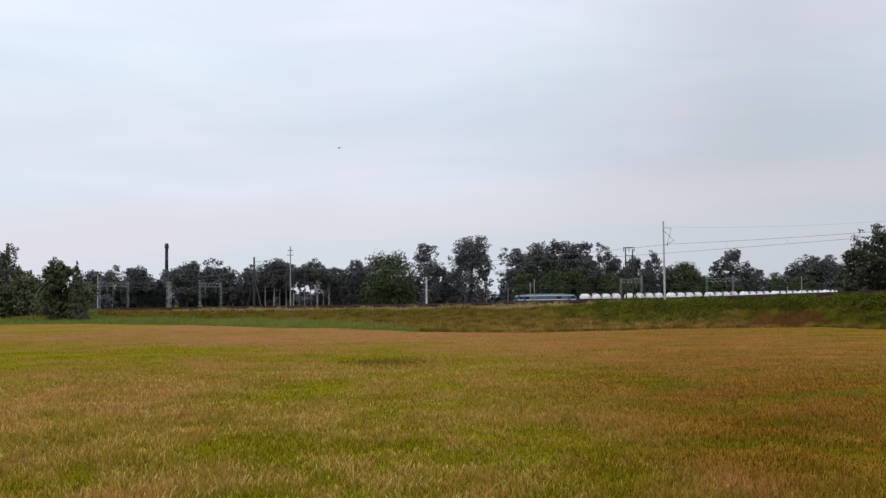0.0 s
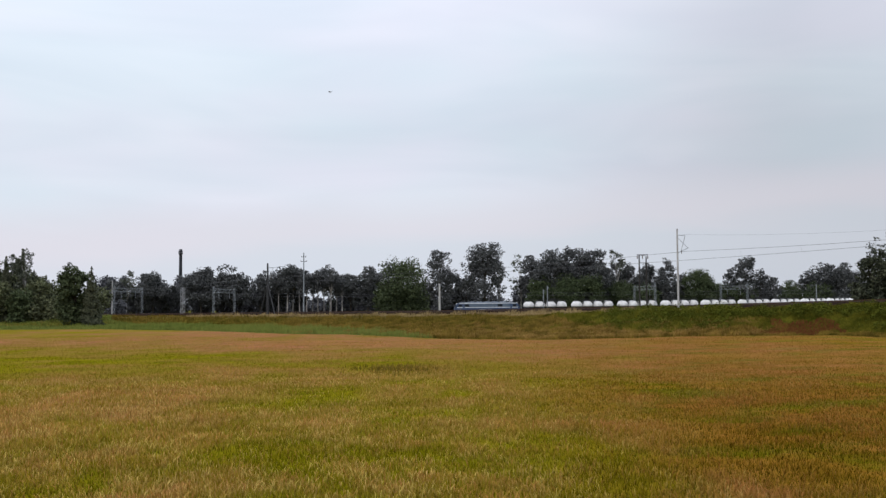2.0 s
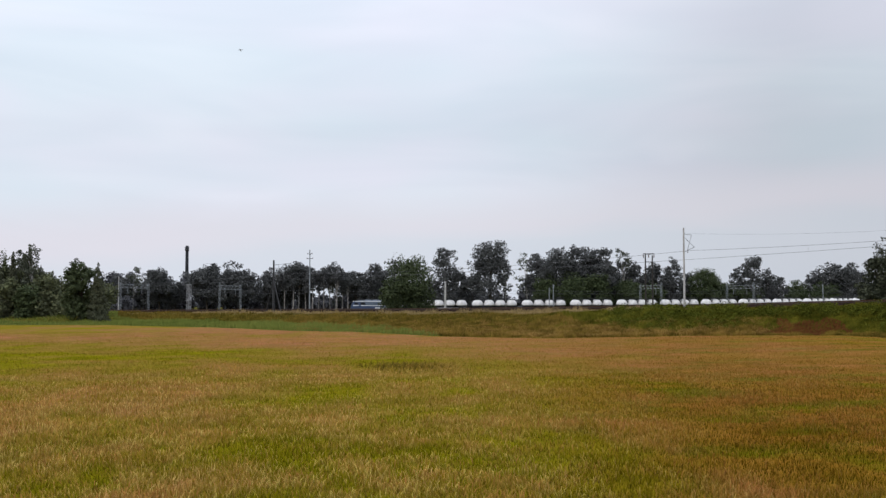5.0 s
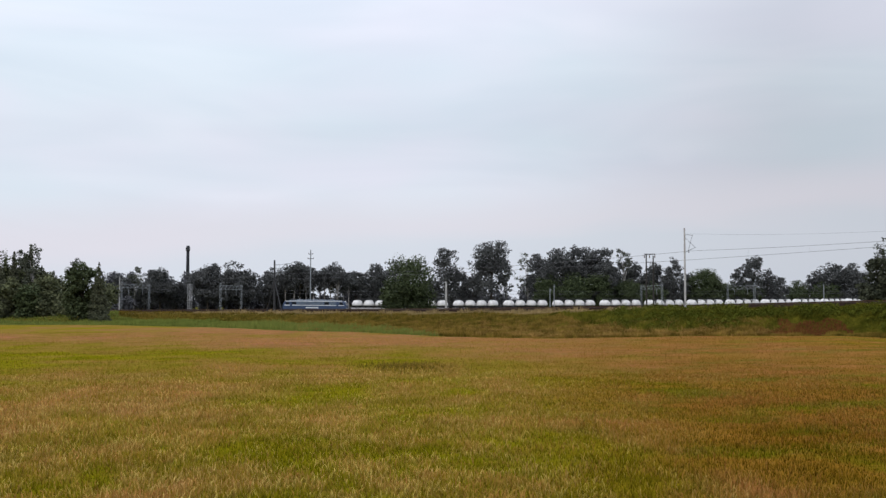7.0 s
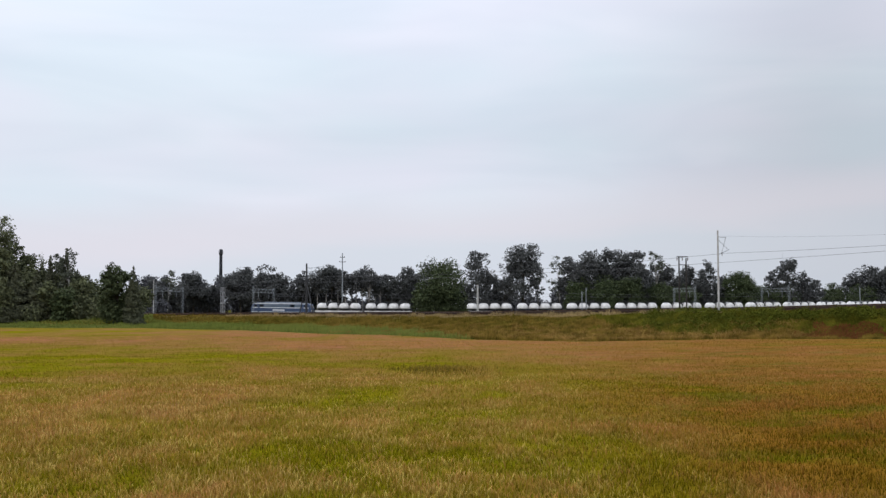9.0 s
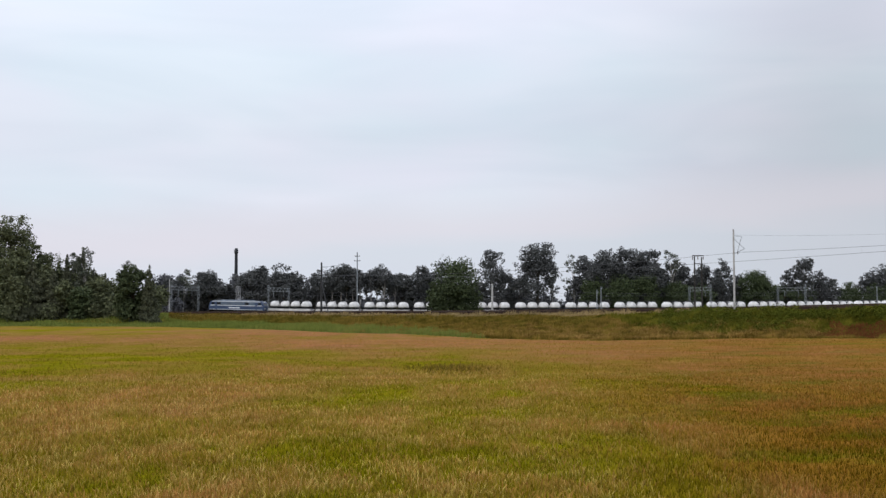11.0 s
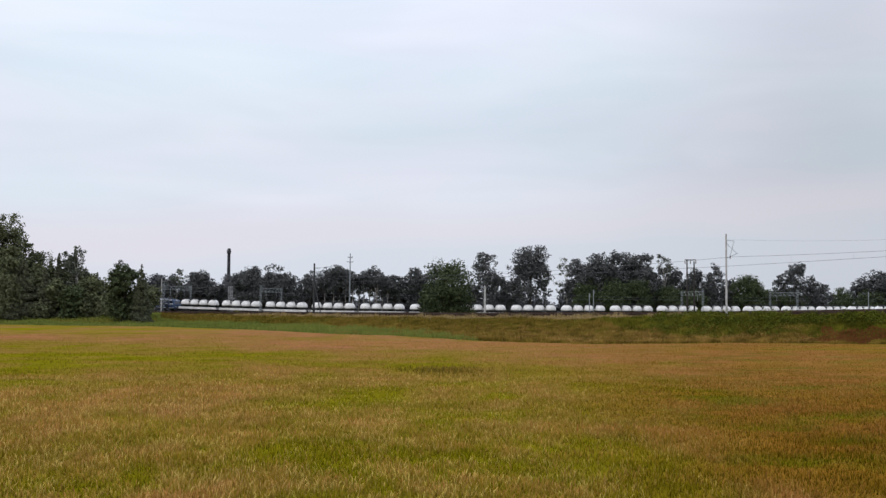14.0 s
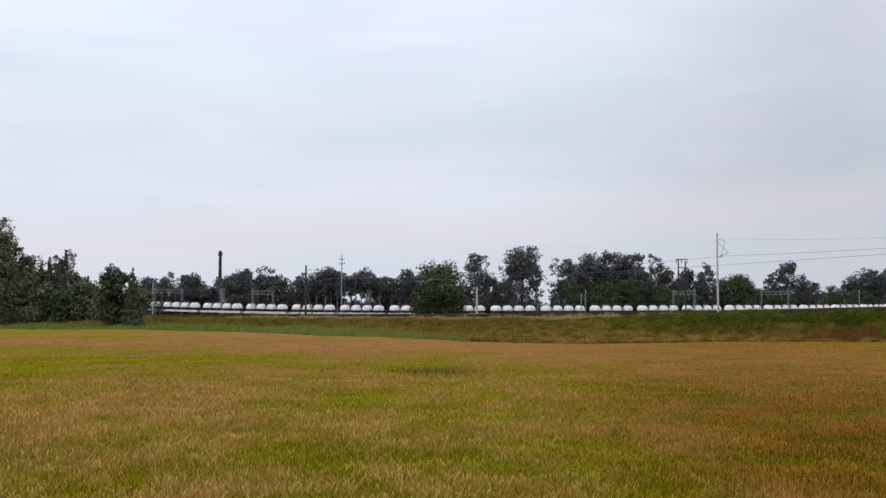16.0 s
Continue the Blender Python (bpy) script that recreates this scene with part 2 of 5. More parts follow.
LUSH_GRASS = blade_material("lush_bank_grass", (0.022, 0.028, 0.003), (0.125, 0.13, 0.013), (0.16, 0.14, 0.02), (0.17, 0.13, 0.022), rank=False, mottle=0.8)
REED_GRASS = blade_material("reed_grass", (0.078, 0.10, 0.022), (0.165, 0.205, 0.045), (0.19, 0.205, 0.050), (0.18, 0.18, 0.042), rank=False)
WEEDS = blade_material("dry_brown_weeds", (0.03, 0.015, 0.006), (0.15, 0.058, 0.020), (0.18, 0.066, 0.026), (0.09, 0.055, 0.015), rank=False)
# aerial haze is mixed into these leaf colours: lifted, greyer and bluer
OAK = leaf_material("hazed_broad_leaves", (0.042, 0.046, 0.046), (0.105, 0.107, 0.102), (0.074, 0.074, 0.078), 0.1)
LIME = leaf_material("fresh_green_leaves", (0.030, 0.043, 0.020), (0.080, 0.100, 0.044), (0.058, 0.070, 0.036), 0.06)
BIRCH = leaf_material("pale_birch_leaves", (0.040, 0.048, 0.034), (0.11, 0.12, 0.08), (0.075, 0.08, 0.06))
COPSE = leaf_material("olive_copse_leaves", (0.062, 0.073, 0.042), (0.145, 0.155, 0.074), (0.105, 0.112, 0.064), 0.06)
SPRUCE = leaf_material("spruce_needles", (0.052, 0.060, 0.040), (0.112, 0.119, 0.068), (0.086, 0.087, 0.058), 0.05)
FIR = leaf_material("dark_dense_needles", (0.030, 0.035, 0.024), (0.072, 0.078, 0.046), (0.052, 0.054, 0.036), 0.05)
# grey-blue base carries the haze of distance, painted into the leaves
WOODS = leaf_material("hazed_undergrowth", (0.044, 0.045, 0.052), (0.085, 0.087, 0.095), (0.066, 0.066, 0.076))
HERBS = leaf_material("bank_herb_leaves", (0.030, 0.044, 0.006), (0.095, 0.118, 0.016), (0.09, 0.086, 0.014), 0.0)
DRY_GRASS = blade_material("bleached_dry_grass", (0.10, 0.075, 0.03), (0.36, 0.27, 0.13), (0.42, 0.31, 0.16), (0.38, 0.26, 0.12), rank=False)
BARK = bark_material("grey_brown_bark", (0.03, 0.025, 0.02), (0.10, 0.085, 0.07))
BIRCH_BARK = bark_material("birch_bark", (0.10, 0.09, 0.08), (0.55, 0.53, 0.5))
PINE_BARK = bark_material("pale_pine_bark", (0.10, 0.09, 0.085), (0.40, 0.37, 0.35))
BALLAST = gravel_material()
RAIL = plain("rusty_rail_steel", (0.10, 0.06, 0.04), 0.5, 0.7)
SLEEPER = plain("weathered_sleeper", (0.05, 0.04, 0.034), 0.9)
CONCRETE = plain("weathered_concrete", (0.42, 0.41, 0.40), 0.85, wear=0.3)
GALVANISED = plain("galvanised_steel", (0.28, 0.30, 0.32), 0.5, 0.5, wear=0.25)
PALE_STEEL = plain("pale_painted_steel", (0.36, 0.36, 0.37), 0.6, 0.1, wear=0.3)
DARK_STEEL = plain("dark_steel", (0.045, 0.045, 0.048), 0.6, 0.4)
WOOD_POLE = plain("creosoted_timber", (0.04, 0.035, 0.032), 0.9)
WIRE = plain("weathered_wire", (0.10, 0.10, 0.11), 0.6, 0.3)
PORCELAIN = plain("brown_porcelain", (0.10, 0.05, 0.03), 0.25)
BRICK_SOOT = plain("sooty_chimney_brick", (0.036, 0.038, 0.046), 0.9, wear=0.3, scale=0.3)
CHIMNEY_PALE = plain("pale_chimney_render", (0.45, 0.44, 0.43), 0.9, wear=0.35, scale=0.4)
TANK_WHITE = plain("dusty_white_tank_paint", (0.68, 0.665, 0.66), 0.55, wear=0.2, scale=0.9)
FRAME_PALE = plain("dusty_pale_frame_paint", (0.62, 0.60, 0.60), 0.65, wear=0.3, scale=0.8)
BOGIE = plain("oily_bogie_steel", (0.035, 0.03, 0.027), 0.7, 0.3)
BLUE = plain("faded_blue_loco_paint", (0.044, 0.068, 0.13), 0.45, wear=0.2)
SKY_BLUE = plain("pale_blue_loco_paint", (0.095, 0.13, 0.19), 0.45, wear=0.2)
LOUVRE = plain("grey_blue_louvre_paint", (0.115, 0.145, 0.19), 0.5, wear=0.25)
LOCO_WHITE = plain("white_loco_stripe", (0.62, 0.64, 0.67), 0.5, wear=0.15)
LOCO_ROOF = plain("grey_loco_roof", (0.22, 0.25, 0.30), 0.6, wear=0.3)
GLASS_DARK = plain("dark_cab_glass", (0.015, 0.018, 0.022), 0.08, wear=0.05, spec=0.6)
LAMP_LENS = plain("lamp_lens", (0.7, 0.7, 0.65), 0.2, wear=0.05)
FEATHER = plain("grey_feathers", (0.22, 0.22, 0.23), 0.8)


# ---- mesh helpers ----
def mesh_object(name, verts, faces, mat, attrs=None, smooth=False):
    me = bpy.data.meshes.new(name)
    verts, faces = np.asarray(verts, dtype=np.float32), np.asarray(faces, dtype=np.int32)
    k = faces.shape[1]
    me.vertices.add(len(verts))
    me.vertices.foreach_set("co", verts.ravel())
    me.loops.add(faces.size)
    me.loops.foreach_set("vertex_index", faces.ravel())
    me.polygons.add(len(faces))
    me.polygons.foreach_set("loop_start", np.arange(0, faces.size, k, dtype=np.int32))
    me.polygons.foreach_set("loop_total", np.full(len(faces), k, dtype=np.int32))
    if smooth:
        me.polygons.foreach_set("use_smooth", np.ones(len(faces), dtype=bool))
    for key, val in (attrs or {}).items():
        a = me.attributes.new(key, "FLOAT", "POINT")
        a.data.foreach_set("value", np.asarray(val, dtype=np.float32).ravel())
    me.update(calc_edges=True)
    me.materials.append(mat)
    return new(name, me)


def part(name, bm, mat, parent=None, label=""):
    me = bpy.data.meshes.new(name)
    bmesh.ops.recalc_face_normals(bm, faces=bm.faces)
    bm.to_mesh(me)
    bm.free()
    me.materials.append(mat)
    ob = new(name, me)
    if parent is not None:
        ob.parent = parent
    return tagged(ob, label)


def empty(name, m, label, category, group="", kind=""):
    ob = new(name)
    ob.matrix_basis = m
    return tagged(ob, label, category, group, kind)


def box(bm, x, y, z, sx, sy, sz, bevel=0.0, m=None):
    r = bmesh.ops.create_cube(bm, size=1.0, matrix=(m or Matrix()) @ Matrix.LocRotScale((x, y, z), None, (sx, sy, sz)))
    if bevel:
        edges = list({e for v in r["verts"] for e in v.link_edges})
        bmesh.ops.bevel(bm, geom=edges, offset=bevel, segments=2, affect="EDGES", profile=0.5)
    return bm


def rod(bm, a, b, r1, r2=None, sides=8):
    """A round bar from a to b."""
    a, b = Vector(a), Vector(b)
    d = b - a
    m = Matrix.Translation((a + b) / 2) @ d.to_track_quat("Z", "Y").to_matrix().to_4x4()
    bmesh.ops.create_cone(bm, cap_ends=True, segments=sides, radius1=r1, radius2=r1 if r2 is None else r2, depth=d.length, matrix=m)
    return bm


def revolve(bm, profile, x, y, sides=20, sx=1.0, sy=1.0):
    """A turned body: (radius, height) up the profile, round the upright through x, y."""
    rings = []
    for r, z in profile:
        rings.append([bm.verts.new((x + sx * r * math.cos(i * math.tau / sides), y + sy * r * math.sin(i * math.tau / sides), z)) for i in range(sides)])
    for a, b in zip(rings, rings[1:]):
        for i in range(sides):
            f = bm.faces.new((a[i], a[(i + 1) % sides], b[(i + 1) % sides], b[i]))
            f.smooth = True
    bm.faces.new(rings[0][::-1])
    bm.faces.new(rings[-1])
    return bm


def sweep(bm, points, outline):
    """Sweep an outline (side, up) along a path that lies roughly flat."""
    rings = []
    for i, p in enumerate(points):
        p = Vector(p)
        a, b = Vector(points[max(i - 1, 0)]), Vector(points[min(i + 1, len(points) - 1)])
        t = (b - a)
        side = Vector((t.y, -t.x, 0)).normalized()
        rings.append([bm.verts.new(p + side * u + Vector((0, 0, w))) for u, w in outline])
    for a, b in zip(rings, rings[1:]):
        for i in range(len(outline)):
            j = (i + 1) % len(outline)
            bm.faces.new((a[i], a[j], b[j], b[i]))
    bm.faces.new(rings[0])
    bm.faces.new(rings[-1][::-1])
    return bm


def wave(x, y, seed):
    """Smooth two-dimensional value noise, 0 to 1, for arrays."""
    rng = np.random.RandomState(seed)
    table = rng.rand(64, 64)
    xi, yi = np.floor(x).astype(int), np.floor(y).astype(int)
    fx, fy = x - xi, y - yi
    fx, fy = fx * fx * (3 - 2 * fx), fy * fy * (3 - 2 * fy)
    g = lambda i, j: table[i % 64, j % 64]
    return (g(xi, yi) * (1 - fx) + g(xi + 1, yi) * fx) * (1 - fy) + (g(xi, yi + 1) * (1 - fx) + g(xi + 1, yi + 1) * fx) * fy


# ---- the lie of the land ----
# near railway: a straight line that climbs towards the east; main railway: an arc with straight ends
NEAR_A, NEAR_B = Vector((-24.8, 199.0)), Vector((33.7, 124.0))
NEAR_DIR = (NEAR_B - NEAR_A).normalized()
NEAR_SIDE = Vector((NEAR_DIR.y, -NEAR_DIR.x))
ARC_R, ARC_D, ARC_TURN, ARC_END = 216.66, 288.85, 0.0204, 165.0


def near_rail_z(s):
    """Rail height of the near railway, s metres east of the western mast."""
    return np.interp(s, [-110, -60, 0, 50, 95, 117, 140], [2.2, 2.5, 2.82, 3.05, 3.55, 4.0, 4.5])


def near_point(s, off=0.0, up=0.0):
    p = NEAR_A + NEAR_DIR * s + NEAR_SIDE * off
    return Vector((p.x, p.y, float(near_rail_z(s)) + up))


def main_rail_z(s):
    c = min(max(s, -130.0), 150.0)
    return 0.95 + (1.15 * (c / 90.0) ** 2 if c < 0 else 0.25 * (c / 90.0) ** 2)


def main_point(s, off=0.0, up=0.0):
    """Point on the main railway, s metres along; off: metres to the side away from the meadow."""
    c = min(max(s, -ARC_END), ARC_END)
    a = c / ARC_R
    x, y = ARC_R * math.sin(a), ARC_D + ARC_R * (1 - math.cos(a))
    tx, ty = math.cos(a), math.sin(a)
    x, y = x + tx * (s - c) - ty * off, y + ty * (s - c) + tx * off
    ca, sa = math.cos(ARC_TURN), math.sin(ARC_TURN)
    return Vector((x * ca + y * sa, -x * sa + y * ca, main_rail_z(s) + up))


U_KEYS = [-0.60, -0.4245, -0.316, -0.208, -0.125, 0.036, 0.144, 0.272, 0.409, 0.6]
EDGE_Y = [200.0, 195.0, 190.0, 172.0, 150.0, 118.5, 113.0, 110.5, 100.5, 84.0]


def crest_y(u):
    """Depth at which the sight line x = u * y meets the front shoulder of the near railway's bank."""
    n, a = NEAR_SIDE, NEAR_A
    off = 3.6
    with np.errstate(divide="ignore"):
        y = (n.x * a.x + n.y * a.y + off) / (n.x * u + n.y)
    return y


def land(x, y):
    """Height of the ground, and how far up the bank a point is (0 meadow, 1 shoulder and beyond)."""
    r = np.hypot(x, y)
    yy = np.where(y > 5, y, 5)
    u = np.clip(np.where(y > 5, x / yy, np.sign(x) * 3), -3, 3)
    edge = np.interp(u, U_KEYS, EDGE_Y)
    n, a = NEAR_SIDE, NEAR_A
    q = (x - a.x) * n.x + (y - a.y) * n.y          # > 0 on the meadow's side
    s = (x - a.x) * NEAR_DIR.x + (y - a.y) * NEAR_DIR.y
    den = n.x * u + n.y
    den = np.where(np.abs(den) < 1e-3, 1e-3, den)
    cy = (n.x * a.x + n.y * a.y + 3.6) / den
    cy = np.where((cy > 0) & (cy < 250), cy, 250.0)
    cy = np.maximum(cy, edge + 5)
    west = np.clip((-0.25 - u) / 0.05, 0, 1)
    cy = cy * (1 - west) + (edge + 14) * west
    s_c = np.clip((u * cy - a.x) * NEAR_DIR.x + (cy - a.y) * NEAR_DIR.y, -110, 140)
    top = near_rail_z(s_c) - np.interp(s_c, [0, 95, 117], [0.60, 0.66, 0.70])
    top = top * (1 - west) + 1.45 * west
    t = np.clip((y - edge) / (cy - edge), 0, 1)
    prof = np.where(t < 0.5, 0.75 * t, 0.375 + 1.25 * (t - 0.5))
    east = np.clip((u - 0.1) / 0.15, 0, 1)
    prof = prof * (1 - east) + (t * t * (3 - 2 * t)) * east
    # towards the east the meadow itself rises a little to the foot of the bank
    rise = 0.6 * np.clip((u - 0.15) / 0.27, 0, 1) * np.clip((y - 55) / 45, 0, 1)
    z = rise * (1 - prof) + top * prof
    # behind the near railway the ground falls to the main line
    back = np.interp(u, [-0.35, -0.2, 0.0, 0.5], [1.45, 1.0, 0.35, 0.4])
    fall = np.clip((y - cy) * 0.62 - 8.5, 0, 12) / 12
    fall = fall * fall * (3 - 2 * fall)
    z = np.where(y > cy, top * (1 - fall) + back * fall, z)
    # the rise on which the viewer stands
    mound = np.clip(1 - (r - 4) / 9, 0, 1)
    z = np.where(y < 60, 2.1 * mound * mound * (3 - 2 * mound), z)
    rough = 0.10 * (wave(x / 5, y / 5, 3) - 0.5) + 0.22 * (wave(x / 23, y / 23, 4) - 0.5)
    rough = rough * np.where(y > cy - 3, 0.25, 1) * np.clip(r / 30, 0, 1)
    return z + rough, np.where(y > cy + 3, 1.0, np.where(y > edge, 0.02 + 0.88 * t, 0.0))


PATCHES = [  # x, y, half-width, half-depth, dryness added
    (-5, 112, 60, 16, 0.62), (-30, 140, 40, 30, 0.5), (20, 84, 30, 24, 0.65), (-18, 76, 17, 9, -0.6), (-2, 66, 10, 6, -0.35), (-11, 46, 8, 8, 0.3),
    (-4, 40, 3, 5, -0.45), (-4.2, 26.4, 1.6, 2, -0.55), (-3.4, 21.5, 1.4, 1.2, 0.55), (-5, 19, 1, 0.9, 0.5),
    (9.5, 47, 4, 4, -0.5), (6.5, 33, 3.5, 5, 0.2), (3.7, 22, 1.3, 5, -0.28), (8.3, 22.5, 2.2, 1.8, -0.6), (7.4, 19.3, 1.6, 0.9, 0.35), (10.5, 23, 3.2, 3.5, -0.6),
    (-0.3, 19.5, 2, 2, -0.3), (19, 52, 8, 6, 0.35), (-1, 32, 5, 3, 0.15),
]


def dryness(x, y):
    d = 0.36 + 0.45 * (wave(x / 13, y / 20, 15) - 0.5) * np.clip(y / 60 - 0.6, 0, 1) + 0.3 * (wave(x / 7 + 7, y / 10, 11) - 0.5) + 0.42 * (wave(x / 2.2, y / 3.5, 12) - 0.5) + 0.5 * (wave(x / 0.55, y / 0.9, 13) - 0.5) * np.clip(1.5 - y / 45, 0, 1)
    for px, py, hw, hd, k in PATCHES:
        d = d + 0.55 * k * np.exp(-((x - px) / hw) ** 2 - ((y - py) / hd) ** 2)
    return np.clip(d, 0, 1)


def sorrel_dim(x, y):
    """Sorrel and rank growth, reddish, plus painted dimming (vignette, cloud shade), towards the east."""
    d = (x - 0.05 * y - 0.6) / (0.19 * y + 1.2) + 0.5 * (wave(x / 5, y / 4, 14) - 0.5)
    return np.clip(d, 0, 1) * np.clip(1.45 - y / 80, 0.7, 1) * np.clip((y - 10) / 12, 0.6, 1)


def build_ground():
    """One sheet from underfoot to the horizon."""
    fine = np.linspace(-36, 36, 241)
    rest = np.linspace(36, 324, 49)[1:-1]
    ang = np.radians(np.concatenate([fine, rest]))
    rad = np.concatenate([np.array([0.0, 0.25]), np.linspace(0.6, 14, 10), np.linspace(16, 90, 80), np.linspace(91, 260, 150), np.linspace(262, 300, 12), np.geomspace(305, 3500, 24)])
    A, Rr = np.meshgrid(ang, rad)
    x, y = Rr * np.sin(A) + 0.11 * np.exp(-Rr / 3), Rr * np.cos(A) - 0.07 * np.exp(-Rr / 3)
    z, bank = land(x, y)
    n = len(ang)
    verts = np.stack([x, y, z], -1).reshape(-1, 3)
    i, j = np.meshgrid(np.arange(len(rad) - 1), np.arange(n), indexing="ij")
    j2 = (j + 1) % n
    faces = np.stack([i * n + j, i * n + j2, (i + 1) * n + j2, (i + 1) * n + j], -1).reshape(-1, 4)[:, ::-1]
    u = np.where(y > 5, x / np.maximum(y, 5), 0)
    blur = 0.25 * (wave(x / 6, y / 6, 41) - 0.5)
    limit = np.interp(u, [-0.3, -0.1, 0.0, 0.03, 0.06], [0.5, 0.4, 0.2, 0.02, -0.3])
    on = (bank > 0.01) & (bank < 0.95)
    reedy = np.where(on, np.clip((limit - bank + blur * 0.6) / 0.08, 0, 1), 0)
    lush = np.where(on, np.clip((u - 0.16 + blur * 0.2) / 0.06, 0, 1) * np.clip((bank - 0.25 + blur) / 0.2, 0, 1), 0)
    path = np.where(on, np.clip((bank - 0.76) / 0.05, 0, 1) * np.clip((0.29 - u) / 0.08, 0, 1) * (0.75 + blur * 1.5), 0)
    ob = mesh_object("ground", verts, faces, GROUND, {"dry": dryness(x, y), "sorrel_dim": sorrel_dim(x, y), "bank": bank, "reedy": reedy, "lush": lush, "path": path}, smooth=True)
    tagged(ob, "flat hay meadow of dry and green grass rising to a railway bank", "ground", kind="structure")


build_ground()


# ---- grass ----
def grass(name, x, y, height, width, lean, mat, label, head=False):
    """Bent blades of three triangles each; a head is a thicker, drooping tip."""
    rng = np.random.RandomState(len(x) % 9973)
    n = len(x)
    z, _ = land(x, y)
    th = rng.rand(n) * math.tau
    cx, cy = np.cos(th), np.sin(th)
    side = rng.rand(n) * math.pi
    sx, sy = np.cos(side) * width * 0.5, np.sin(side) * width * 0.5
    h, l = height, lean
    dry = dryness(x, y)
    if head:
        lv = ((0.0, 0.0, 0.4), (0.72, 0.4, 1.0), (1.0, 1.0, 0.0))
    else:
        lv = ((0.0, 0.0, 1.0), (0.55, 0.25, 0.8), (1.0, 1.0, 0.0))
    rows, ups = [], []
    for f, bend, w in lv:
        bx, by, bz = x + cx * l * bend, y + cy * l * bend, z + h * f
        if w:
            rows += [np.stack([bx - sx * w, by - sy * w, bz], -1), np.stack([bx + sx * w, by + sy * w, bz], -1)]
            ups += [np.full(n, f)] * 2
        else:
            rows.append(np.stack([bx, by, bz], -1))
            ups.append(np.full(n, f))
    k = len(rows)
    verts = np.stack(rows, 1).reshape(-1, 3)
    base = (np.arange(n) * k)[:, None]
    tris = [(0, 1, 3), (0, 3, 2), (2, 3, 4)]
    faces = np.concatenate([base + np.array([t]) for t in tris])
    ob = mesh_object(name, verts, faces, mat, {"up": np.stack(ups, 1), "dry": np.repeat(dry, k), "sorrel_dim": np.repeat(sorrel_dim(x, y), k)})
    return tagged(ob, label, "grass", kind="stuff")


def scatter(count, r1, r2, spread, seed):
    """Places in a sector ahead, thinning out evenly with distance."""
    rng = np.random.RandomState(seed)
    r = r1 * (r2 / r1) ** rng.rand(count)
    a = np.radians((rng.rand(count) * 2 - 1) * spread)
    return r * np.sin(a), r * np.cos(a), rng


def field_only(x, y):
    u = x / y
    return y < np.interp(u, U_KEYS, EDGE_Y) + 1.5


def build_meadow():
    tall = lambda r: np.interp(r, [17, 45, 75, 150], [0.50, 0.44, 0.26, 0.14])
    wide = lambda r: np.interp(r, [17, 40, 150], [0.0095, 0.0125, 0.030])
    x, y, rng = scatter(210000, 17, 150, 27.5, 1)
    keep = field_only(x, y)
    x, y = x[keep], y[keep]
    r = np.hypot(x, y)
    h = tall(r) * (0.14 + 0.24 * rng.rand(len(x))) * (0.55 + 0.9 * wave(x / 1.1, y / 1.6, 21))
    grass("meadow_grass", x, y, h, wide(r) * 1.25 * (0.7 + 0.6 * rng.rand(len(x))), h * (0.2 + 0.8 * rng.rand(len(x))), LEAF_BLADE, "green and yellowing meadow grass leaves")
    x, y, rng = scatter(330000, 17, 150, 27.5, 2)
    keep = field_only(x, y) & (rng.rand(len(x)) < 0.04 + 0.9 * dryness(x, y) * (0.55 + 0.9 * wave(x / 0.8, y / 1.3, 25)))
    x, y = x[keep], y[keep]
    r = np.hypot(x, y)
    h = tall(r) * (0.18 + 0.26 * rng.rand(len(x))) * (0.6 + 0.8 * wave(x / 1.8, y / 2.5, 22))
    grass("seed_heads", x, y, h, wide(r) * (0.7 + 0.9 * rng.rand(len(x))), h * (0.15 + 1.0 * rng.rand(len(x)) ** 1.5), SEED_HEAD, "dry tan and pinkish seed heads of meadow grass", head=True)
    # bleached stems that stand out singly and in loose bunches
    x, y, rng = scatter(120000, 17, 56, 27.5, 3)
    keep = rng.rand(len(x)) < (0.12 + 0.7 * dryness(x, y)) * np.clip(2.2 * wave(x / 0.7, y / 1.0, 26) - 0.45, 0.05, 1) * (1 - 0.6 * sorrel_dim(x, y) * np.clip(2 - y / 22, 0.25, 1))
    x, y = x[keep], y[keep]
    r = np.hypot(x, y)
    h = (0.10 + 0.12 * rng.rand(len(x))) * np.interp(r, [17, 60], [1.0, 0.85])
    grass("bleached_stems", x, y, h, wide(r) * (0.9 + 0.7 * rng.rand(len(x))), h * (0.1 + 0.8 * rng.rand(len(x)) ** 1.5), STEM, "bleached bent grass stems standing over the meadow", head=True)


build_meadow()


def build_tufts():
    """A rank tuft that stands out of the meadow."""
    rng = np.random.RandomState(77)
    n = 900
    x, y = 0.2 + 1.3 * rng.normal(size=n), 59 + 2.2 * rng.normal(size=n)
    h = 0.12 + 0.18 * rng.rand(n)
    grass("rank_tuft", x, y, h, 0.03 * (0.6 + 0.8 * rng.rand(n)), h * 0.6 * rng.rand(n), BANK_GRASS, "dark rank tuft of grass in the meadow")


build_tufts()


# ---- trees ----
def tube(points, radii, sides=6):
    """Vertices and quads of a tapered limb."""
    vs, fs = [], []
    for p, r in zip(points, radii):
        for i in range(sides):
            a = i * math.tau / sides
            vs.append((p[0] + r * math.cos(a), p[1] + r * math.sin(a), p[2]))
    for k in range(len(points) - 1):
        for i in range(sides):
            j = (i + 1) % sides
            fs.append((k * sides + i, k * sides + j, (k + 1) * sides + j, (k + 1) * sides + i))
    return vs, fs


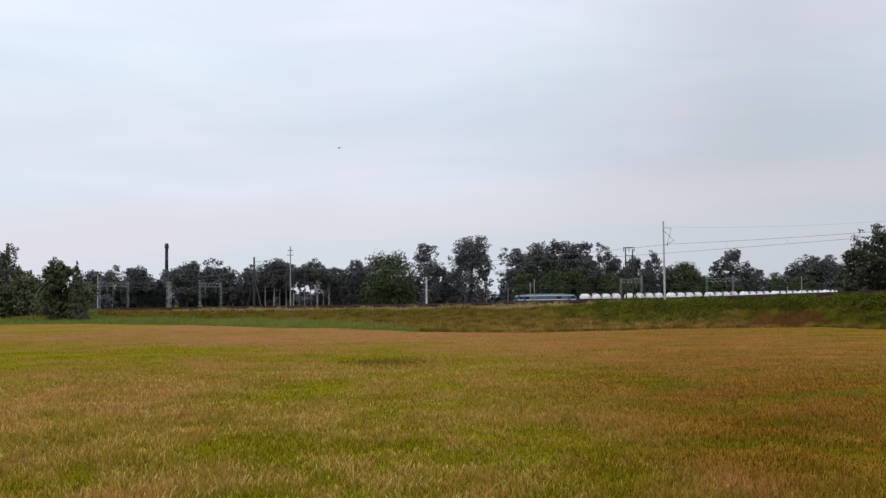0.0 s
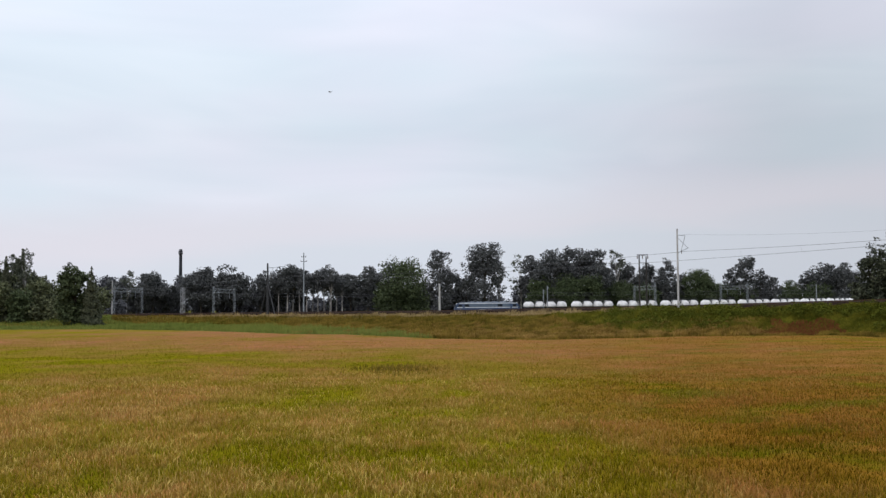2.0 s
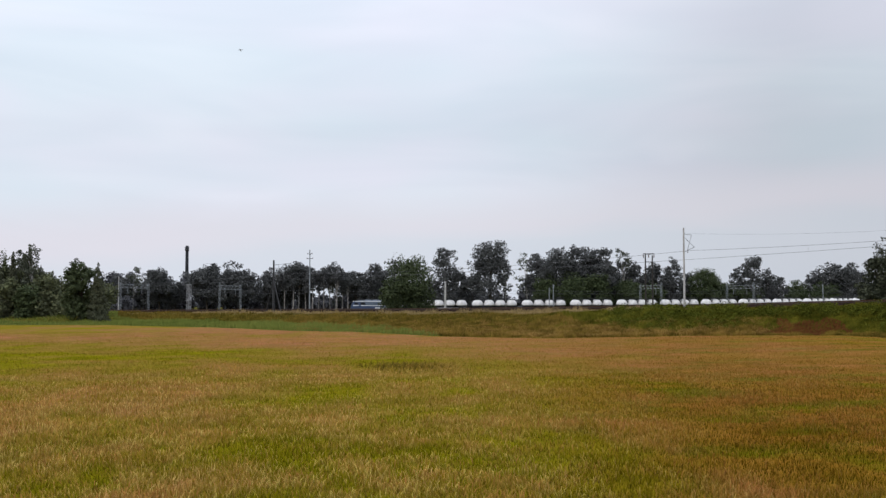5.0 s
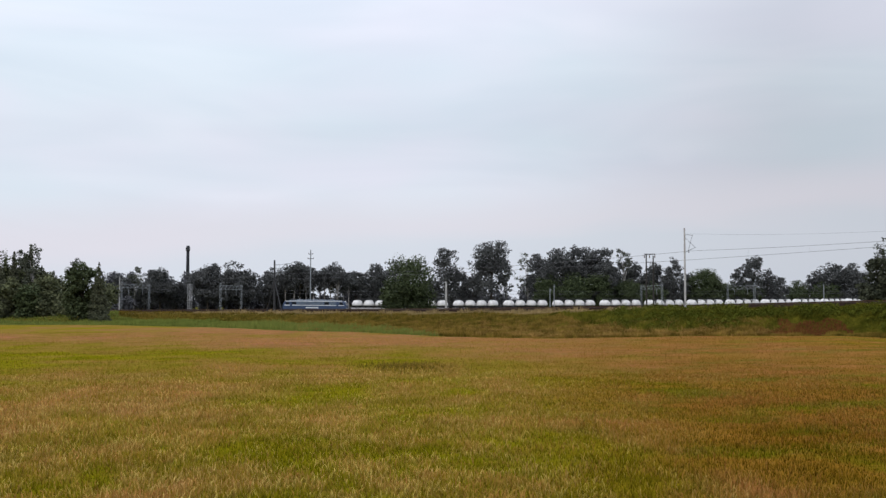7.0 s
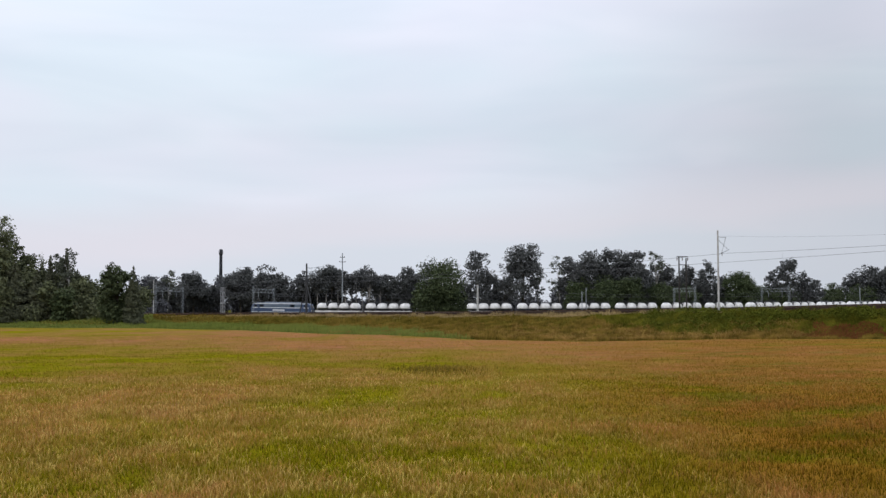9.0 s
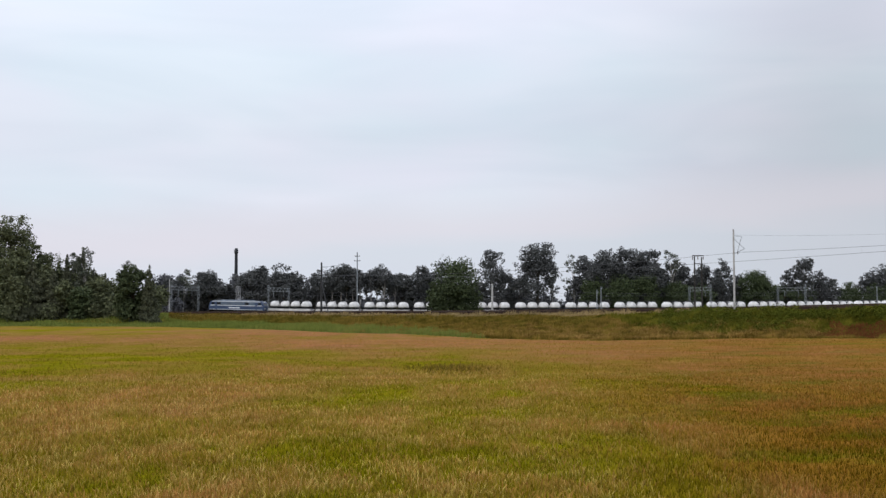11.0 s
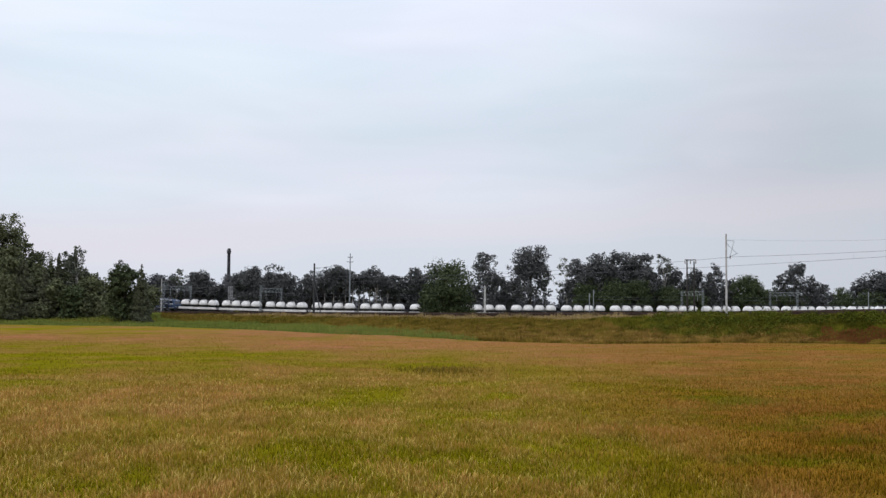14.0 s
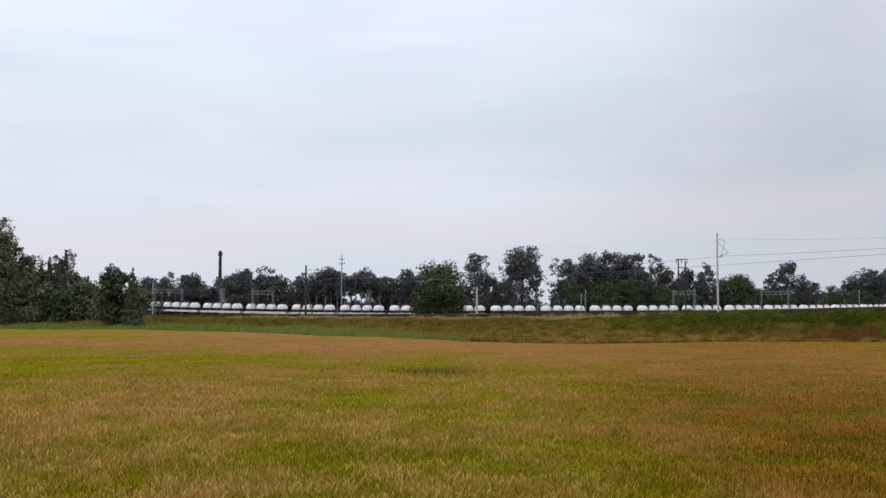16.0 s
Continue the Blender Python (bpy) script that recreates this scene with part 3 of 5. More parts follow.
def leaves(blobs, count, size, rng, droop=0.0):
    """Many small leaf clumps over the blobs (centre, radii); returns vertices and triangles."""
    c = np.array([b[0] for b in blobs])
    rad = np.array([b[1] for b in blobs])
    wgt = (rad.prod(1)) ** 0.5
    pick = rng.choice(len(blobs), count, p=wgt / wgt.sum())
    d = rng.normal(size=(count, 3))
    d /= np.linalg.norm(d, axis=1)[:, None]
    depth = 0.45 + 0.62 * rng.rand(count) ** 0.6
    pos = c[pick] + d * rad[pick] * depth[:, None]
    n = d + 0.9 * rng.normal(size=(count, 3)) + np.array([0, 0, 0.5])
    n /= np.linalg.norm(n, axis=1)[:, None]
    t = np.cross(n, rng.normal(size=(count, 3)))
    t[:, 2] -= droop
    t /= np.linalg.norm(t, axis=1)[:, None]
    b = np.cross(n, t)
    s = size * (0.55 + 0.9 * rng.rand(count))[:, None]
    q = 0.45 + 0.4 * rng.rand(count)[:, None]
    vs = np.stack([pos - t * s * 0.5 - b * s * q * 0.3, pos + b * s * q * 0.75 + t * s * 0.05 + n * s * 0.1, pos + t * s * 0.6 - b * s * q * 0.3], 1).reshape(-1, 3)
    return vs, np.arange(count * 3).reshape(-1, 3)


def crown_blobs(kind, h, w, rng):
    """Leaf masses of a crown, in the tree's own space."""
    out = []
    if kind == "spruce":
        tiers = max(10, int(h * 1.1))
        for i in range(tiers):
            f = i / (tiers - 1)
            r = w * 0.5 * (1 - f) ** 0.78 * (0.88 + 0.24 * rng.rand()) + 0.26
            z = h * (0.06 + 0.92 * f)
            for k in range(6 if f < 0.75 else 3):
                a = k * math.tau / (6 if f < 0.75 else 3) + i * 0.65 + 0.3 * rng.rand()
                q = 0.5 + 0.15 * rng.rand()
                lift = (rng.rand() - 0.5) * h / tiers * 1.3
                out.append(((r * q * math.cos(a), r * q * math.sin(a), z - 0.12 * r + lift), (r * 0.45, r * 0.45, h / tiers * (0.5 + 0.35 * rng.rand()))))
        return out
    if kind == "birch":
        n, z0, rz, low = 22, 0.60, 0.40, 0.16
    elif kind == "pine":
        n, z0, rz, low = 18, 0.74, 0.24, 0.25
    elif kind == "bush":
        n, z0, rz, low = 64, 0.46, 0.50, 0.18
    elif kind == "tall":
        n, z0, rz, low = 40, 0.55, 0.45, 0.20
    else:
        n, z0, rz, low = 36, 0.55, 0.43, 0.21
    for i in range(n):
        d = rng.normal(size=3)
        d /= np.linalg.norm(d)
        k = 0.25 + (0.7 if kind == "bush" else 0.68) * rng.rand() ** 0.5
        r = w * low * (0.5 + 0.8 * rng.rand())
        narrow = 1.0
        if d[2] > 0 and kind != "oak":
            narrow = 1 - (0.22 if kind == "bush" else 0.32) * d[2] * k
        c = np.array((d[0] * k * w * 0.5 * narrow * 0.85, d[1] * k * w * 0.5 * narrow * 0.85, h * z0 + d[2] * k * h * rz * 0.95))
        out.append((tuple(c), (r * 0.8, r * 0.8, r * (0.55 + 0.25 * rng.rand()))))
        # each limb carries smaller clumps that break up its outline
        for m in range(6):
            e = rng.normal(size=3) + np.array((0, 0, 0.35))
            e /= np.linalg.norm(e)
            q = r * (0.22 + 0.26 * rng.rand())
            p = c + e * r * (0.62 + 0.40 * rng.rand())
            out.append((tuple(p), (q * 1.15, q * 1.15, q * 0.85)))
    if kind == "bush":
        for i in range(16):
            a = i * math.tau / 16 + 0.3 * rng.rand()
            r = w * 0.16 * (0.8 + 0.5 * rng.rand())
            if i % 2:
                out.append(((0.2 * w * math.cos(a), 0.2 * w * math.sin(a), h * (0.68 + 0.13 * rng.rand())), (r * 1.1, r * 1.1, r)))
            out.append(((0.27 * w * math.cos(a), 0.27 * w * math.sin(a), h * (0.06 + 0.14 * rng.rand())), (r, r, r)))
    return out


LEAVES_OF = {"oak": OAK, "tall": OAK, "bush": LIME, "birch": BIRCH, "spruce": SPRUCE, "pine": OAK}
TREE_WORDS = {
    "oak": "broad dark green deciduous tree beside the railway",
    "tall": "tall ovoid dark green deciduous tree beside the railway",
    "bush": "dense green tree leafy down to the ground",
    "birch": "slender thin-leaved birch with gaps in its crown",
    "pine": "slim pine with a bare pale trunk and high crown",
    "spruce": "dark pointed conifer with drooping branches",
}
tree_seed = [100]


def tree(x, y, h, w, kind, leaf=0.5, mat=None):
    tree_seed[0] += 1
    rng = np.random.RandomState(tree_seed[0])
    z = float(land(np.array([x]), np.array([y]))[0][0]) - 0.1
    ob = empty("tree", pose(x, y, z, 0, 0, rng.rand() * 360), TREE_WORDS[kind], "tree", "trees")
    blobs = crown_blobs(kind, h, w, rng)
    top = sorted(c[2] + r[2] * 0.95 for c, r in blobs)[-1 if kind in ("spruce", "bush") else -3]
    wide = sorted(math.hypot(c[0], c[1]) + r[0] * 0.9 for c, r in blobs)
    reach = wide[-4] if kind == "spruce" else wide[int(0.88 * len(wide))]
    kz, kx = h / top, 0.5 * w / reach
    blobs = [((c[0] * kx, c[1] * kx, c[2] * kz), (r[0] * kx, r[1] * kx, r[2] * kz)) for c, r in blobs]
    vol = sum((b[1][0] * b[1][1] * b[1][2]) ** (2 / 3) for b in blobs)
    dense = {"oak": 7.5, "tall": 5.6, "bush": 9.0, "birch": 6.0, "pine": 6.5, "spruce": 24.0}[kind]
    count = int(min(15000, max(900, 1.35 * dense * vol / leaf ** 2)))
    vs, fs = leaves(blobs, count, leaf, rng, 0.8 if kind == "spruce" else 0.0)
    crown = mesh_object("crown", vs, fs, mat or LEAVES_OF[kind])
    crown.parent = ob
    r0 = (0.011 if kind == "pine" else 0.008 if kind == "birch" else 0.016) * h + 0.05
    bx, by = rng.normal(size=2) * 0.02 * h
    top = 0.97 if kind == "spruce" else 0.8
    spine = [(bx * f, by * f, h * f) for f in (0, 0.04, 0.15, 0.35, 0.6, top)]
    vs, fs = tube(spine, [r0 * k for k in (1.5, 1.1, 0.95, 0.75, 0.45, 0.08)], 8)
    if kind != "spruce":
        order = sorted(blobs, key=lambda b: -b[1][0])[:10]
        for c, rad in order:
            zs = max((0.5 if kind == "pine" else 0.18) * h, min(0.7 * h, c[2] * 0.6))
            s = (bx * zs / h, by * zs / h, zs)
            mid = (0.5 * (s[0] + c[0]), 0.5 * (s[1] + c[1]), 0.45 * s[2] + 0.55 * c[2])
            v2, f2 = tube([s, mid, c], [r0 * 0.45, r0 * 0.28, r0 * 0.08], 5)
            fs += [tuple(i + len(vs) for i in f) for f in f2]
            vs += v2
    trunk = mesh_object("trunk", vs, fs, {"birch": BIRCH_BARK, "pine": PINE_BARK}.get(kind, BARK), smooth=True)
    trunk.parent = ob
    return ob


tree(-99.5, 214.0, 20.6, 11.6, "tall", 0.38, COPSE)
tree(-95.2, 216.0, 21.7, 10.5, "spruce", 0.33)
tree(-89.5, 212.0, 20.9, 9.2, "tall", 0.38, COPSE)
tree(-86.4, 214.0, 17.0, 7.0, "tall", 0.38, COPSE)
tree(-84.0, 216.0, 13.8, 5.8, "oak", 0.38, COPSE)
tree(-83.7, 222.0, 12.0, 4.8, "spruce", 0.33)
tree(-78.9, 214.0, 13.2, 3.8, "spruce", 0.30)
tree(-75.2, 213.0, 14.6, 3.6, "spruce", 0.30)
tree(-74.4, 212.0, 14.4, 5.1, "birch", 0.31)
tree(-78.7, 218.0, 13.5, 4.0, "birch", 0.31)
tree(-70.9, 214.0, 9.3, 5.8, "spruce", 0.33)
tree(-74.1, 216.0, 10.4, 5.8, "spruce", 0.33)
tree(-68.6, 212.0, 7.7, 4.1, "oak", 0.38, COPSE)
tree(-60.3, 198.0, 11.5, 6.4, "bush", 0.41)
tree(-56.6, 196.0, 11.2, 4.6, "spruce", 0.28)
tree(-84.4, 204.0, 9.8, 6.6, "oak", 0.38, COPSE)
tree(-79.7, 219.0, 11.0, 7.1, "oak", 0.38, COPSE)
tree(-76.1, 220.0, 10.1, 6.7, "oak", 0.38, COPSE)
tree(-81.5, 217.0, 11.3, 5.2, "spruce", 0.33)
tree(-79.2, 221.0, 12.7, 4.3, "spruce", 0.33)
tree(-89.2, 205.0, 12.1, 6.7, "oak", 0.38, COPSE)
tree(-81.3, 208.0, 10.6, 5.6, "oak", 0.38, COPSE)
tree(-70.8, 208.0, 8.3, 5.0, "oak", 0.38, COPSE)
tree(-85.8, 206.0, 14.4, 6.2, "oak", 0.38, COPSE)
tree(-76.3, 206.0, 7.7, 4.9, "oak", 0.38, COPSE)
tree(-72.5, 204.0, 6.6, 4.9, "bush", 0.41)
tree(-82.6, 205.0, 12.1, 7.8, "spruce", 0.33)
tree(-78.5, 206.0, 10.0, 6.7, "spruce", 0.33)
tree(-60.1, 215.0, 6.7, 4.2, "oak", 0.38, COPSE)
tree(-91.9, 340.0, 12.1, 7.4, "oak", 0.50)
tree(-88.4, 345.0, 14.9, 6.4, "birch", 0.40)
tree(-85.7, 350.0, 11.3, 7.6, "oak", 0.50)
tree(-79.8, 345.0, 14.2, 11.6, "oak", 0.50)
tree(-75.6, 350.0, 10.4, 6.8, "oak", 0.50)
tree(-63.3, 340.0, 16.2, 12.9, "oak", 0.50)
tree(-53.0, 340.0, 16.4, 12.1, "oak", 0.50)
tree(-59.9, 350.0, 12.3, 7.6, "oak", 0.50)
tree(-45.0, 345.0, 14.4, 7.8, "oak", 0.50)
tree(-39.6, 350.0, 13.2, 7.6, "oak", 0.50)
tree(-35.7, 340.0, 16.4, 7.4, "pine", 0.40)
tree(-34.5, 346.0, 17.2, 6.4, "pine", 0.40)
tree(-31.8, 342.0, 15.7, 6.7, "pine", 0.40)
tree(-29.3, 338.0, 14.1, 5.9, "pine", 0.40)
tree(-28.0, 345.0, 13.6, 5.6, "pine", 0.40)
tree(-25.8, 340.0, 15.1, 6.3, "pine", 0.40)
tree(-24.2, 346.0, 16.4, 7.1, "pine", 0.40)
tree(-21.6, 338.0, 15.6, 6.2, "pine", 0.40)
tree(-20.1, 344.0, 14.1, 6.0, "pine", 0.40)
tree(-18.0, 340.0, 12.2, 5.2, "pine", 0.40)
tree(-33.7, 350.0, 12.6, 7.6, "oak", 0.50)
tree(-22.9, 352.0, 11.3, 5.7, "birch", 0.40)
tree(-38.7, 342.0, 14.2, 6.7, "pine", 0.40)
tree(-15.3, 345.0, 14.3, 7.8, "oak", 0.50)
tree(-9.7, 345.0, 16.8, 10.5, "oak", 0.50)
tree(-3.4, 350.0, 17.4, 11.0, "oak", 0.50)
tree(0.9, 240.0, 15.0, 12.8, "bush", 0.42)
tree(-3.2, 243.0, 8.0, 4.2, "bush", 0.41)
tree(6.2, 238.0, 3.2, 3.4, "bush", 0.36)
tree(13.8, 335.0, 21.6, 10.5, "tall", 0.48)
tree(19.1, 345.0, 13.6, 6.7, "oak", 0.50)
tree(9.0, 345.0, 11.7, 7.5, "oak", 0.50)
tree(27.5, 330.0, 23.4, 13.6, "tall", 0.48)
tree(32.8, 335.0, 17.0, 6.2, "birch", 0.40)
tree(21.9, 335.0, 13.0, 6.5, "oak", 0.50)
tree(40.3, 340.0, 20.0, 5.9, "birch", 0.40)
tree(44.3, 335.0, 19.6, 10.9, "oak", 0.50)
tree(49.7, 330.0, 21.4, 13.6, "oak", 0.50)
tree(56.4, 335.0, 22.1, 12.0, "oak", 0.50)
tree(61.8, 332.0, 21.2, 11.9, "oak", 0.50)
tree(45.5, 328.0, 13.3, 10.7, "bush", 0.38)
tree(53.1, 326.0, 13.6, 12.4, "bush", 0.38)
tree(61.4, 328.0, 13.7, 10.7, "bush", 0.38)
tree(68.7, 345.0, 16.9, 8.2, "oak", 0.50)
tree(72.0, 340.0, 21.7, 5.5, "birch", 0.40)
tree(71.8, 342.0, 17.5, 8.9, "oak", 0.50)
tree(77.5, 340.0, 17.1, 9.2, "oak", 0.50)
tree(83.7, 342.0, 16.5, 8.1, "oak", 0.50)
tree(88.2, 338.0, 18.2, 8.1, "tall", 0.48)
tree(94.5, 345.0, 13.7, 7.5, "oak", 0.50)
tree(72.7, 335.0, 11.8, 10.9, "bush", 0.38)
tree(80.0, 335.0, 11.1, 10.9, "bush", 0.38)
tree(98.9, 340.0, 15.6, 12.1, "bush", 0.38)
tree(100.8, 338.0, 14.3, 6.2, "bush", 0.38)
tree(113.3, 350.0, 15.6, 6.0, "oak", 0.50)
tree(117.4, 348.0, 19.4, 7.6, "tall", 0.48)
tree(123.6, 350.0, 15.2, 6.6, "oak", 0.50)
tree(110.9, 352.0, 11.0, 8.4, "bush", 0.38)
tree(128.4, 352.0, 12.6, 6.0, "oak", 0.50)
tree(116.7, 350.0, 11.5, 10.6, "bush", 0.38)
tree(139.5, 365.0, 12.0, 11.1, "bush", 0.38)
tree(145.4, 362.0, 15.3, 8.6, "oak", 0.50)
tree(150.5, 360.0, 17.2, 10.9, "oak", 0.50)
tree(155.8, 358.0, 17.6, 12.4, "oak", 0.50)
tree(146.5, 358.0, 11.7, 11.6, "bush", 0.38)
tree(162.9, 362.0, 13.1, 7.8, "oak", 0.50)
tree(70.2, 150.0, 12.2, 5.4, "tall", 0.33, FIR)
tree(74.6, 152.0, 13.8, 6.9, "tall", 0.33, FIR)
tree(70.7, 154.0, 8.5, 5.0, "oak", 0.33, FIR)
tree(78.3, 152.0, 13.6, 7.4, "tall", 0.33, FIR)
tree(74.7, 156.0, 8.0, 6.8, "oak", 0.33, FIR)
tree(69.2, 152.0, 5.7, 4.1, "oak", 0.33, FIR)
tree(82.0, 152.0, 14.5, 7.4, "tall", 0.33, FIR)


def build_woods():
    """Undergrowth and far wood behind the main line, with gaps that show the sky."""
    rng = np.random.RandomState(5)
    blobs = []
    for u1, u2, y, top, step in ((-0.30, -0.112, 362, 13.0, 1.5), (-0.112, -0.055, 366, 4.5, 2.0), (-0.058, -0.02, 362, 13.0, 1.5), (-0.02, 0.095, 372, 7.5, 1.6), (0.117, 0.262, 358, 12.0, 1.4), (0.262, 0.30, 358, 7.0, 1.6), (0.30, 0.46, 420, 7.0, 2.8), (-0.45, -0.27, 300, 8.0, 2.4)):
        x = u1 * y
        while x < u2 * y:
            hh = top * (0.55 + 0.6 * rng.rand())
            for k in range(4):
                r = 1.3 + 1.3 * rng.rand()
                blobs.append(((x + rng.normal() * 1.5, y + rng.normal() * 5, 1 + (hh - 1) * (k + 0.5) / 4), (r, r, r)))
            x += step
    vs, fs = leaves(blobs, 110000, 0.8, rng)
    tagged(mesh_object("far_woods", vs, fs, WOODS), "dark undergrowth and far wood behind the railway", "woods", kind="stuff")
    # scrub at the foot of the trees west of the bank
    blobs = []
    for i in range(120):
        u = -0.47 + 0.185 * rng.rand()
        y = 203 + 16 * rng.rand()
        r = 0.9 + 1.3 * rng.rand()
        z = float(land(np.array([u * y]), np.array([y]))[0][0])
        blobs.append(((u * y, y, z + r * (0.4 + 1.6 * rng.rand())), (r, r, r)))
    vs, fs = leaves(blobs, 34000, 0.42, rng)
    tagged(mesh_object("scrub", vs, fs, COPSE), "dark scrub under the trees at the meadow's edge", "shrubs", kind="stuff")
    # a hedge that closes the distance
    blobs = []
    for i in range(900):
        a = math.tau * i / 900
        r = 4 + 5 * rng.rand()
        blobs.append(((1200 * math.sin(a), 1200 * math.cos(a), 2 + 6 * rng.rand()), (r + 3, r + 3, r)))
    vs, fs = leaves(blobs, 24000, 8.0, rng)
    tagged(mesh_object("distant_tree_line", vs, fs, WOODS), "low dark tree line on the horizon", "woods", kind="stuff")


build_woods()


def build_bank_growth():
    """Longer grass, reeds and weeds on the railway bank."""
    rng = np.random.RandomState(8)
    n = 130000
    u = -0.46 + 0.98 * rng.rand(n)
    edge = np.interp(u, U_KEYS, EDGE_Y)
    cy = np.clip(crest_y(u), edge + 5, 250)
    t = rng.rand(n)
    y = edge + (cy - edge) * t
    x = u * y
    reed = (t < np.interp(u, [-0.3, -0.1, 0.0, 0.03, 0.06], [0.5, 0.38, 0.18, 0.03, -0.1])) | (u < -0.27)
    weed = (np.hypot((u - 0.39) / 0.045, (t - 0.3) / 0.28) < 0.55 + 0.7 * wave(u * 90, t * 6, 31)) & (rng.rand(n) < 0.75)
    clump = wave(x / 2.2, y / 2.2, 32)
    path = (t > 0.87 + 0.08 * wave(x / 4, y / 4, 35)) & (u < 0.30) & (u > -0.2)
    weed = weed & ~path
    reed = reed & ~path
    lush = ~path & ~reed & ~weed & (np.clip((u - 0.13) / 0.12, 0, 1) * np.clip((t - 0.1) / 0.5, 0, 1) + 0.6 * (wave(x / 3, y / 3, 33) - 0.5) > 0.32)
    h = 0.15 + 0.75 * clump ** 1.5 * rng.rand(n)
    for name, mask, mat, label, wid in (
        ("reeds", reed, REED_GRASS, "lush blue-green reed grass at the foot of the bank", 0.09),
        ("lush_grass", lush, LUSH_GRASS, "lush green grass on the upper railway bank", 0.08),
        ("bank_grass", ~reed & ~weed & ~lush & ~path, BANK_GRASS, "rough olive and dry grass on the railway bank", 0.08),
        ("dry_path_grass", path, DRY_GRASS, "bleached dry grass along the shoulder of the bank", 0.07),
        ("brown_weeds", weed, WEEDS, "withered reddish-brown weeds on the bank", 0.10),
    ):
        k = int(mask.sum())
        grass(name, x[mask], y[mask], h[mask] * (1.2 if name != "bank_grass" else 1.0), wid * (0.6 + 0.8 * rng.rand(k)), h[mask] * 0.4 * rng.rand(k), mat, label)
    # arching tussocks on the lower half of the bank
    m, k = 420, 36
    uu = np.repeat(-0.10 + 0.46 * rng.rand(m), k)
    tt = np.repeat(0.04 + 0.55 * rng.rand(m) ** 1.3, k)
    size = np.repeat(0.22 + 0.30 * rng.rand(m), k)
    e = np.interp(uu, U_KEYS, EDGE_Y)
    yy = e + (np.clip(crest_y(uu), e + 5, 250) - e) * tt
    xx = uu * yy + 0.35 * rng.normal(size=m * k)
    yy = yy + 0.35 * rng.normal(size=m * k)
    grass("tussocks", xx, yy, size * (0.7 + 0.5 * rng.rand(m * k)), 0.035 + 0.03 * rng.rand(m * k), size * (0.5 + 0.9 * rng.rand(m * k)), TUSSOCK, "arching straw-brown grass tussocks on the lower bank")
    # leafy shrubs on the bank's eastern shoulder
    blobs = []
    for i in range(760):
        uu = 0.20 + 0.32 * rng.rand()
        e = float(np.interp(uu, U_KEYS, EDGE_Y))
        tt = 0.25 + 0.75 * rng.rand() ** 0.6
        if (0.335 < uu < 0.45 and tt < 0.62) or (uu > 0.33 and tt > 0.85):
            continue
        yy = e + (float(crest_y(np.array([uu]))[0]) - e) * tt
        z = float(land(np.array([uu * yy]), np.array([yy]))[0][0])
        r = 0.2 + 0.42 * rng.rand() ** 2
        blobs.append(((uu * yy, yy, z + r * 0.5), (r * 1.4, r * 1.4, r)))
    vs, fs = leaves(blobs, 46000, 0.15, rng)
    tagged(mesh_object("bank_herbs", vs, fs, HERBS), "leafy green herbs on the railway bank", "plants", kind="stuff")


build_bank_growth()


# ---- railways ----
def track(name, point, s1, s2, step, label, sleeper_from, sleeper_to):
    n = int((s2 - s1) / step)
    ss = [s1 + (s2 - s1) * i / n for i in range(n + 1)]
    root = tagged(new(name), label, "railway", kind="structure")
    bm = sweep(bmesh.new(), [point(s, 0, 0) for s in ss], [(-3.3, -1.1), (-1.75, -0.2), (1.75, -0.2), (3.3, -1.1)])
    part("ballast_bed", bm, BALLAST, root, "rusty brown ballast")
    for g in (-0.75, 0.75):
        bm = sweep(bmesh.new(), [point(s, g, 0) for s in ss], [(-0.07, -0.17), (-0.07, -0.15), (-0.015, -0.13), (-0.035, -0.03), (-0.035, 0), (0.035, 0), (0.035, -0.03), (0.015, -0.13), (0.07, -0.15), (0.07, -0.17)])
        part("rail", bm, RAIL, root)
    first = None
    s = sleeper_from
    while s < sleeper_to:
        p, q = point(s, 0, -0.22), point(s + 0.3, 0, -0.22)
        m = pose(p.x, p.y, p.z, 0, 0, math.degrees(math.atan2(q.y - p.y, q.x - p.x)))
        if first is None:
            first = part("sleeper", box(bmesh.new(), 0, 0, 0, 0.24, 2.5, 0.16, 0.02), SLEEPER, root)
            first.matrix_basis = m
        else:
            o = new("sleeper", first.data)
            o.parent, o.matrix_basis = root, m
        s += 0.65
    return root


track("near_railway_track", near_point, -105, 150, 5, "single railway track on a low grassy bank", -20, 120)
track("main_railway_track", main_point, -230, 420, 6, "curved main line track on brown ballast", -60, 60)
track("main_railway_siding", lambda s, off=0.0, up=0.0: main_point(s, off + 5.0, up), -230, 420, 6, "second main line track on brown ballast", 0, 0.5)


def yaw_of(point, s):
    a, b = point(s - 0.5), point(s + 0.5)
    return math.degrees(math.atan2(b.y - a.y, b.x - a.x))


def foot(x, y):
    return float(land(np.array([x]), np.array([y]))[0][0])


